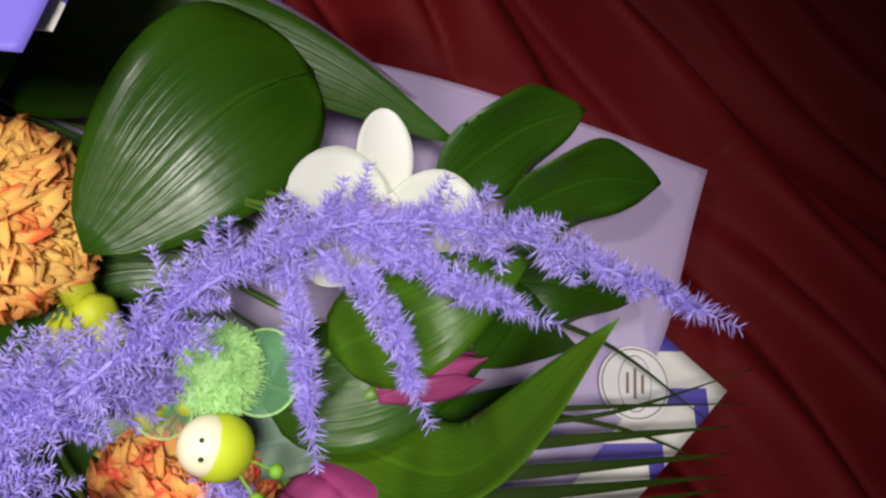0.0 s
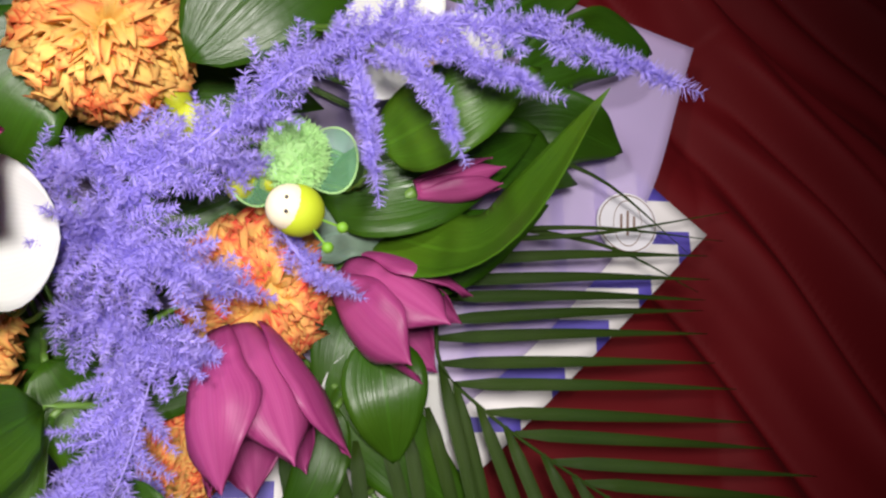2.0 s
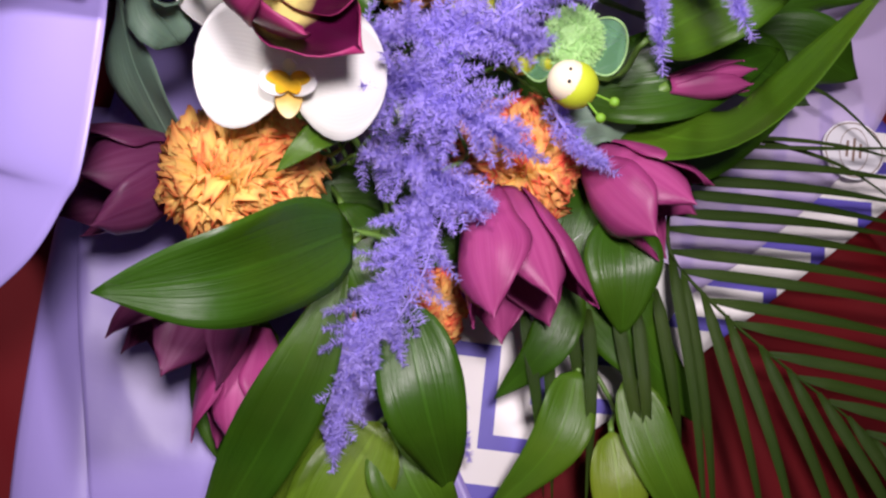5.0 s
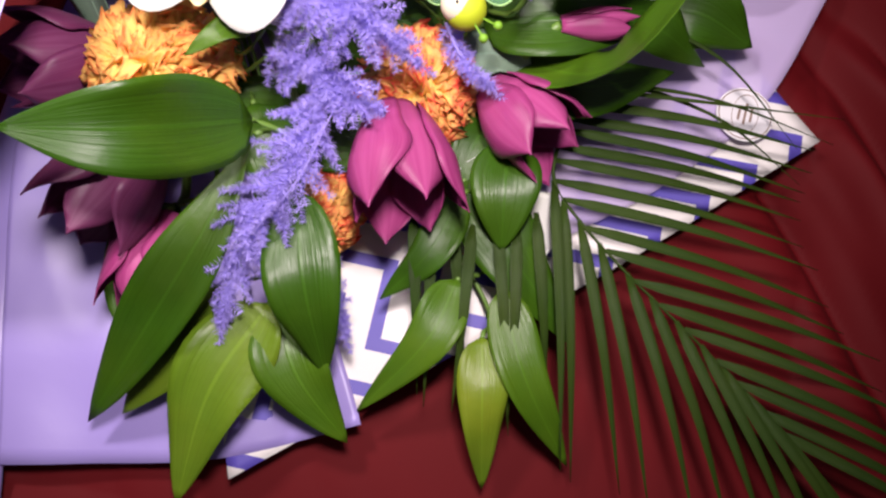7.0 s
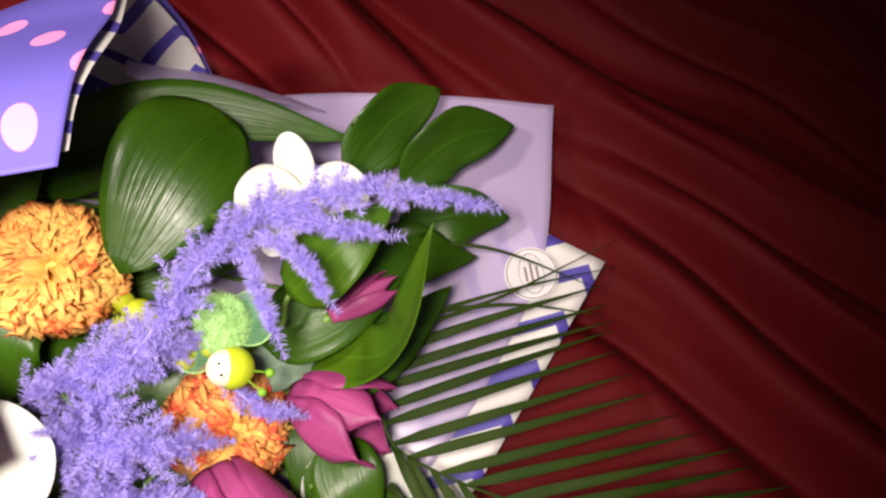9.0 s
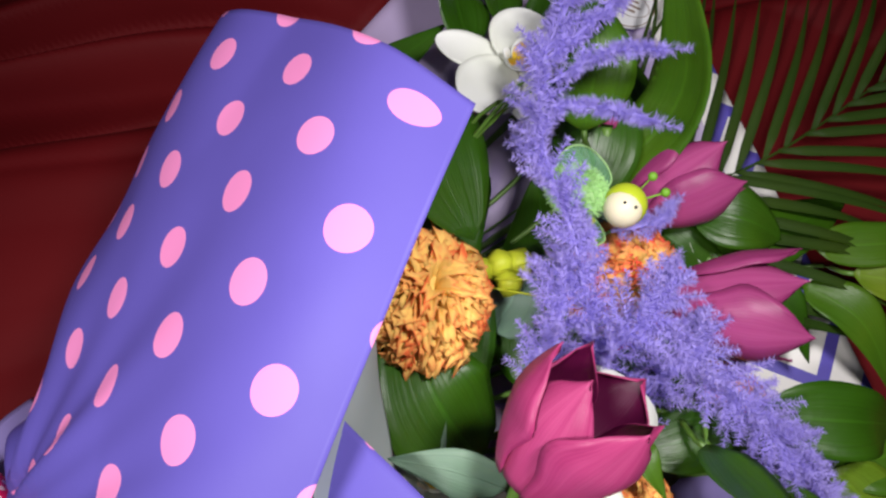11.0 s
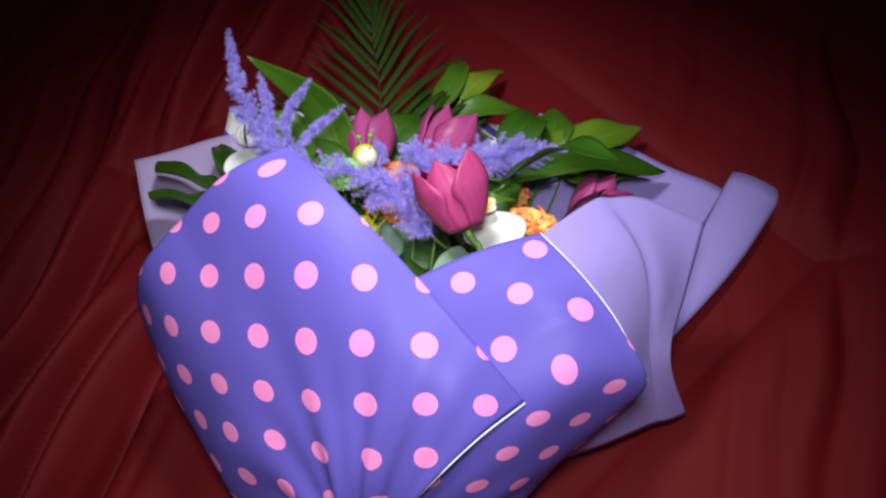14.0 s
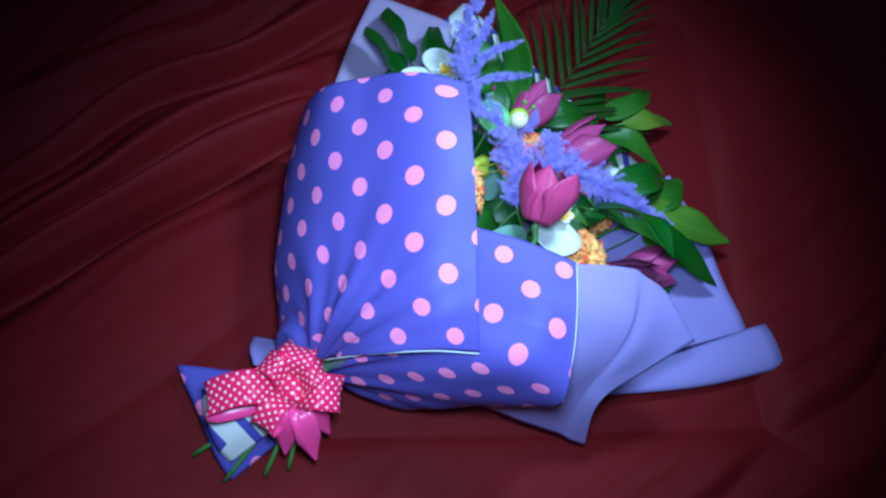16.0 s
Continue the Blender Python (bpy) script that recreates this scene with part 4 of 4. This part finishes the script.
L((-0.070, -0.170, 0.055), (-0.050, -0.205, 0.052), (-0.015, -0.236, 0.024), 0.042, (0, 0, 1), FRESH, "green leaf at the rim of the paper", 0.2, 0.1, 0.65, 17)
L((-0.070, -0.110, 0.092), (-0.052, -0.160, 0.092), (-0.034, -0.202, 0.050), 0.042, (0, -0.2, 1), GREEN, "green leaf below the violet fern", 0.25, 0.08, 0.7, 18)
L((0.028, -0.130, 0.050), (0.018, -0.170, 0.052), (-0.014, -0.217, 0.024), 0.030, (0, 0, 1), FRESH, "narrow green leaf over the chevron paper", 0.3, 0.1, 0.6, 19)
L((0.050, -0.160, 0.045), (0.058, -0.200, 0.046), (0.070, -0.246, 0.014), 0.030, (0, 0, 1), PALE, "yellow-tipped green leaf over the red cover", 0.2, 0.1, 0.6, 20)
L((0.055, -0.130, 0.050), (0.080, -0.180, 0.050), (0.119, -0.222, 0.014), 0.030, (0, 0, 1), FRESH, "narrow green leaf among the palm leaflets", 0.3, 0.1, 0.6, 21)
L((0.040, -0.045, 0.068), (0.044, -0.078, 0.074), (0.050, -0.108, 0.055), 0.042, (0, -0.2, 1), GREEN, "short green leaf under the tulip", 0.2, 0.05, 0.7, 22)
L((0.020, -0.070, 0.055), (0.060, -0.110, 0.050), (0.105, -0.150, 0.030), 0.044, (0, 0, 1), GREEN, "dark green leaf below the palm rib", 0.2, 0.1, 0.6, 23)
L((0.020, -0.080, 0.060), (0.008, -0.120, 0.060), (-0.015, -0.150, 0.040), 0.026, (0, 0, 1), GREEN, "dark green leaf under the large tulip", 0.2, 0.1, 0.6, 24)
L((0.035, -0.010, 0.050), (0.020, -0.050, 0.058), (0.015, -0.110, 0.040), 0.030, (0, 0, 1), GREEN, "dark green leaf between the tulips", 0.2, 0.1, 0.6, 25)
L((-0.110, -0.060, 0.080), (-0.085, -0.100, 0.080), (-0.075, -0.160, 0.050), 0.036, (0, 0, 1), GREEN, "dark green leaf below the violet fern", 0.2, 0.1, 0.6, 26)
L((-0.150, -0.120, 0.040), (-0.165, -0.165, 0.036), (-0.160, -0.205, 0.022), 0.044, (0, 0, 1), GREEN, "dark green leaf under the low tulip", 0.2, 0.1, 0.6, 27)
L((-0.158, 0.009, 0.150), (-0.160, 0.034, 0.168), (-0.166, 0.062, 0.166), 0.022, (-0.3, 0.2, 1), GREY, "grey-green pointed leaf below the magenta tulip", 0.2, 0.1, 0.6, 37)
L((-0.108, -0.034, 0.126), (-0.120, -0.048, 0.137), (-0.134, -0.064, 0.134), 0.015, (0, -0.2, 1), FRESH, "olive green leaf between orchid and carnation", 0.2, 0.1, 0.6, 38)
L((-0.195, 0.000, 0.120), (-0.205, 0.012, 0.150), (-0.188, 0.040, 0.170), 0.030, (-0.3, 0.2, 1), GREY, "grey-green leaf beside the polka-dot paper", 0.2, 0.1, 0.6, 28)
L((-0.190, 0.060, 0.080), (-0.150, 0.062, 0.112), (-0.110, 0.060, 0.110), 0.050, (0, 0, 1), GREY, "grey-green leaf inside the wrapping", 0.2, 0.1, 0.6, 29)
L((-0.170, 0.090, 0.075), (-0.148, 0.086, 0.108), (-0.120, 0.100, 0.118), 0.040, (-0.2, 0, 1), GREY, "grey-green leaf inside the wrapping", 0.2, 0.1, 0.6, 30)
L((-0.080, 0.040, 0.080), (-0.060, 0.036, 0.094), (-0.036, 0.044, 0.088), 0.036, (0, 0, 1), GREY, "grey-green leaf beside the buds", 0.2, 0.1, 0.6, 31)
L((0.000, 0.000, 0.075), (0.026, 0.004, 0.082), (0.050, -0.004, 0.070), 0.030, (0, 0, 1), GREY, "grey-green leaf beside the small doll", 0.2, 0.1, 0.6, 32)
L((-0.205, -0.040, 0.070), (-0.220, -0.010, 0.110), (-0.222, 0.015, 0.140), 0.034, (-0.4, 0, 1), GREY, "grey-green leaf beside the lilac paper", 0.2, 0.1, 0.6, 33)
L((-0.130, 0.045, 0.075), (-0.060, 0.085, 0.080), (0.010, 0.075, 0.070), 0.070, (0, 0, 1), GREEN, "broad dark green leaf deep in the bouquet", 0.15, 0.1, 0.6, 34)
L((-0.100, -0.010, 0.060), (-0.040, 0.020, 0.070), (0.030, 0.050, 0.060), 0.070, (0, 0, 1), GREEN, "broad dark green leaf deep in the bouquet", 0.15, 0.1, 0.6, 35)
L((-0.140, -0.060, 0.055), (-0.070, -0.060, 0.060), (0.000, -0.050, 0.050), 0.064, (0, 0, 1), GREEN, "broad dark green leaf deep in the bouquet", 0.15, 0.1, 0.6, 36)

# ---- palm frond ----
palm = empty("palm_frond", (0.07, -0.07, 0.055))
tagged(palm, "feathery dark green palm leaf spread over the paper and the cover", "palm leaf")
RIB = spline([(0.066, 0.012, 0.046), (0.074, -0.022, 0.054), (0.074, -0.060, 0.057), (0.124, -0.102, 0.053), (0.190, -0.144, 0.047), (0.240, -0.182, 0.038)], 60)
tube("rib", [tuple(q) for q in RIB[::6]] + [tuple(RIB[-1])], 0.0015, PALM, palm, n=40, taper=0.3)
rnd = random.Random(8)


def leaflet(foot, angle, reach, width, seed):
    d = Vector((math.cos(angle), math.sin(angle), 0))
    tip = foot + d * reach
    tip.z = 0.014 + 0.022 * rnd.random()
    mid = foot.lerp(tip, 0.5) + Vector((0, 0, 0.010))
    v, fc, u = blade(foot, mid, tip, width, UP, 0.5, 0.42, 10, 3, 0.0, 0.0004, seed)
    hang(mesh_object("leaflet", v, fc, PALM, None, "", u), palm)


for k in range(16):
    at = 0.10 + 0.88 * k / 15
    leaflet(Vector(RIB[int(at * 59)]), radians(5 - 22 * at * at) + rnd.uniform(-0.025, 0.025), 0.172 - 0.06 * max(0, at - 0.5), 0.0068, k)
for k in range(12):
    at = 0.40 + 0.58 * k / 11
    leaflet(Vector(RIB[int(at * 59)]), radians(-78 + 40 * k / 11) + rnd.uniform(-0.03, 0.03), 0.172 - 0.05 * k / 11, 0.0072, k + 50)
for k, (fx, fy, turn, reach) in enumerate(((-0.006, -0.098, -76, 0.105), (0.004, -0.088, -80, 0.120), (0.016, -0.092, -72, 0.100), (0.030, -0.096, -84, 0.110), (0.044, -0.092, -74, 0.125), (0.056, -0.090, -80, 0.115), (0.066, -0.080, -74, 0.120))):
    leaflet(Vector((fx, fy, 0.056)), radians(turn), reach, 0.0075, k + 90)
stem_to_neck("stem", RIB[0], (0.8, -0.5, 0.1), palm, 0.0018)

# long thin grass blades above the palm
for k, (a, b, c) in enumerate((((0.080, 0.010, 0.050), (0.160, 0.014, 0.060), (0.262, 0.040, 0.030)), ((0.070, 0.014, 0.050), (0.160, 0.018, 0.058), (0.258, 0.022, 0.026)),
                               ((0.090, 0.020, 0.055), (0.170, 0.010, 0.050), (0.240, -0.010, 0.022)), ((0.110, 0.070, 0.050), (0.170, 0.050, 0.050), (0.235, 0.014, 0.024)))):
    g = empty("grass_blade", a)
    v, f, u = blade(a, b, c, 0.0032, UP, 0.4, 0.4, 12, 3, 0.0, 0.0004, 80 + k)
    hang(mesh_object("blade", v, f, PALM, None, "", u), g)
    stem_to_neck("stem", a, (0.8, -0.2, 0.2), g, 0.0008)
    tagged(g, "thin dark green grass blade across the paper", "grass blade", "grass blades of the bouquet")


# ---- violet fern ----
def plume(name_points, width, step, seed, label, twigs=3):
    """A feathery dyed fern: a stem, side twigs of falling length and thousands of fine needles."""
    ob = empty("dyed_fern", tuple(name_points[0]))
    rnd = random.Random(seed)
    n = max(8, int(sum((Vector(b) - Vector(a)).length for a, b in zip(name_points, name_points[1:])) / step))
    line = spline(name_points, n)
    tube("stem", [tuple(q) for q in line[::max(1, n // 9)]], 0.0012, FERN, ob, n=20, taper=0.3, sides=5)
    verts, faces = [], []

    def needle(at, way, ln, thin):
        side = way.orthogonal().normalized()
        side.rotate(Matrix.Rotation(rnd.uniform(0, 6.28), 3, way))
        b = len(verts)
        verts.extend((at + side * thin, at - side * thin, at + way * ln * 0.6 + side * thin * 0.8, at + way * ln * 0.6 - side * thin * 0.8, at + way * ln))
        faces.extend(((b, b + 1, b + 3, b + 2), (b + 2, b + 3, b + 4)))

    def feather(a, way, ln, droop):
        """A twig with needles all round."""
        count = max(4, int(ln / 0.0016))
        p = Vector(a)
        d = Vector(way).normalized()
        for k in range(count):
            f = k / count
            d = (d + Vector((rnd.uniform(-1, 1), rnd.uniform(-1, 1), rnd.uniform(-1, 1) - droop)) * 0.05).normalized()
            q = p + d * (ln / count)
            needle(p, d, ln / count * 1.3, 0.0005)
            for _ in range(10):
                w = d.orthogonal().normalized()
                w.rotate(Matrix.Rotation(rnd.uniform(0, 6.28), 3, d))
                needle(p, (w + d * rnd.uniform(0.2, 0.9)).normalized(), rnd.uniform(0.0040, 0.0078) * (1 - 0.5 * f), 0.00021)
            p = q

    for k in range(1, n):
        f = k / (n - 1)
        at = Vector(line[k])
        t = Vector(line[k] - line[k - 1]).normalized()
        reach = width * (math.sin(math.pi * (0.22 + 0.76 * f)) ** 0.8)
        for _ in range(twigs):
            w = t.orthogonal().normalized()
            w.rotate(Matrix.Rotation(rnd.uniform(0, 6.28), 3, t))
            w.z *= 0.55
            feather(at, w + t * rnd.uniform(0.4, 1.0), reach * rnd.uniform(0.5, 1.0), 0.3)
    feather(line[-1], Vector(line[-1] - line[-2]), 0.015, 0)
    hang(mesh_object("fronds", verts, faces, FERN, None, "feathery violet fronds", None, False), ob)
    ob.children[-1]["kind"] = "stuff"
    stem_to_neck("foot", name_points[0], Vector(name_points[1]) - Vector(name_points[0]), ob, 0.0012)
    return tagged(ob, label, "fern", "violet ferns of the bouquet")


plume([(-0.095, -0.020, 0.130), (-0.040, 0.018, 0.150), (0.005, 0.055, 0.160), (0.050, 0.068, 0.172), (0.098, 0.056, 0.188), (0.139, 0.036, 0.198)], 0.023, 0.0042, 1, "feathery violet dyed fern arching over the orchid")
plume([(0.030, 0.060, 0.165), (0.048, 0.040, 0.178), (0.058, 0.016, 0.182)], 0.009, 0.0026, 2, "small violet fern twig hanging over green leaves")
plume([(0.040, 0.066, 0.168), (0.068, 0.048, 0.180), (0.090, 0.038, 0.182)], 0.009, 0.0026, 3, "small violet fern twig hanging over green leaves")
plume([(0.020, 0.058, 0.160), (0.026, 0.030, 0.168), (0.030, 0.006, 0.166)], 0.007, 0.0026, 4, "small violet fern twig hanging over green leaves")
plume([(-0.100, -0.006, 0.112), (-0.074, -0.019, 0.138), (-0.050, -0.028, 0.145), (-0.020, -0.035, 0.125)], 0.036, 0.0034, 5, "dense violet fern between orchid and carnations")
plume([(-0.110, 0.010, 0.125), (-0.075, 0.012, 0.142), (-0.045, 0.018, 0.140), (-0.010, 0.020, 0.128)], 0.032, 0.0036, 6, "dense violet fern between orchid and carnations")
plume([(-0.102, -0.040, 0.104), (-0.076, -0.047, 0.122), (-0.055, -0.058, 0.122), (-0.035, -0.060, 0.110)], 0.032, 0.0036, 7, "dense violet fern between orchid and carnations")
plume([(-0.060, -0.050, 0.118), (-0.070, -0.095, 0.110), (-0.088, -0.140, 0.092), (-0.096, -0.185, 0.066)], 0.034, 0.0034, 8, "violet fern hanging down over the green leaves")
plume([(-0.070, -0.110, 0.085), (-0.050, -0.140, 0.070), (-0.030, -0.175, 0.045)], 0.018, 0.0032, 9, "violet fern twig beside the chevron paper")
plume([(-0.090, -0.180, 0.052), (-0.078, -0.205, 0.046), (-0.080, -0.228, 0.036)], 0.010, 0.0030, 10, "thin violet fern tip over the leaves")
plume([(-0.010, 0.000, 0.110), (0.005, -0.020, 0.108), (0.022, -0.028, 0.102)], 0.012, 0.0032, 11, "violet fern tuft beside the small doll")


wire = empty("bare_twig", (-0.057, -0.073, 0.110))
tagged(wire, "thin pale bare fern twig curving over the violet fern", "twig")
tube("strand", [(-0.050, -0.050, 0.118), (-0.056, -0.073, 0.122), (-0.064, -0.108, 0.118), (-0.078, -0.132, 0.108), (-0.096, -0.155, 0.090)], 0.0004, FERN, wire, n=24, taper=0.7)


# ---- the small doll ----
def doll(place):
    """One plain mesh: a round head, a green tulle skirt, round gauze wings and two feelers."""
    bm = bmesh.new()
    c = Vector(place)

    def ball(at, r, mat_index, sub=2, squash=1.0):
        made = bmesh.ops.create_icosphere(bm, subdivisions=sub, radius=r)
        bmesh.ops.transform(bm, matrix=Matrix.Translation(at) @ Matrix.Diagonal((1, 1, squash, 1)), verts=made["verts"])
        for f in {f for v in made["verts"] for f in v.link_faces}:
            f.material_index, f.smooth = mat_index, True
        return made

    ball(c, 0.0116, 0, 3)
    made = ball(c + Vector((-0.0034, 0.0006, 0.0022)), 0.0104, 1, 3)
    ball(c + Vector((-0.0045, 0.002, 0.0124)), 0.0010, 4, 1)
    ball(c + Vector((-0.0045, -0.004, 0.0121)), 0.0010, 4, 1)
    rnd = random.Random(5)
    heart = c + Vector((-0.002, 0.026, -0.002))
    made = bmesh.ops.create_icosphere(bm, subdivisions=4, radius=0.0135)
    for v in made["verts"]:
        v.co *= 1 + 0.30 * noise.noise(v.co * 190) + 0.16 * noise.noise(v.co * 620)
        v.co = heart + Vector((v.co.x * 0.95, v.co.y * 1.15, v.co.z * 0.65))
        for one in v.link_faces:
            one.material_index = 2
    for k in range(4200):
        d = Vector((rnd.gauss(0, 1), rnd.gauss(0, 1), rnd.gauss(0, 1))).normalized()
        start = heart + Vector((d.x * 0.012, d.y * 0.0145, d.z * 0.008)) * rnd.uniform(0.8, 1.08)
        way = (d * 0.5 + Vector((rnd.uniform(-1, 1), rnd.uniform(-1, 1), rnd.uniform(-1, 1)))).normalized()
        end = start + way * 0.0042
        s = way.orthogonal().normalized() * 0.00022
        vs = [bm.verts.new(q) for q in (start + s, start - s, end - s, end + s)]
        bm.faces.new(vs).material_index = 2
    for at, r in ((c + Vector((0.012, 0.026, -0.006)), 0.013), (c + Vector((-0.020, 0.014, -0.006)), 0.009)):
        n = 26
        ringv = [bm.verts.new(at + Vector((r * math.cos(6.283 * k / n), 1.15 * r * math.sin(6.283 * k / n), 0.004 * math.sin(6.283 * k / n * 2)))) for k in range(n)]
        bm.faces.new(ringv).material_index = 3
        for k in range(n):
            a, b = ringv[k].co, ringv[(k + 1) % n].co
            z = Vector((0, 0, 0.0007))
            out = (a - at).normalized() * 0.0010
            vs = [bm.verts.new(q) for q in (a + z, b + z, b + z + out, a + z + out)]
            bm.faces.new(vs).material_index = 2
    for tip in (c + Vector((0.019, -0.008, 0.004)), c + Vector((0.013, -0.017, 0.004))):
        ball(tip, 0.0026, 5, 2)
        d = tip - c
        s = d.orthogonal().normalized() * 0.0005
        vs = [bm.verts.new(q) for q in (c + s, c - s, tip - s, tip + s)]
        bm.faces.new(vs).material_index = 5
    me = bpy.data.meshes.new("doll")
    bm.to_mesh(me)
    bm.free()
    lime = material("lime_felt", (0.46, 0.55, 0.015), 0.7)
    cream = material("cream_wood", (0.80, 0.72, 0.50), 0.5)
    tulle = material("green_tulle", (0.42, 0.72, 0.27), 0.8)
    gauze = material("green_gauze", (0.25, 0.62, 0.32), 0.5)
    shader(tulle).inputs["Alpha"].default_value = 0.7
    shader(gauze).inputs["Alpha"].default_value = 0.35
    black = material("black_paint", (0.02, 0.02, 0.02), 0.4)
    leafy = material("green_felt", (0.16, 0.36, 0.02), 0.6)
    for m in (lime, cream, tulle, gauze, black, leafy):
        me.materials.append(m)
    ob = new("doll", me)
    return tagged(ob, "small green winged doll with a round cream head on a pick", "doll")


doll((0.000, 0.000, 0.128))
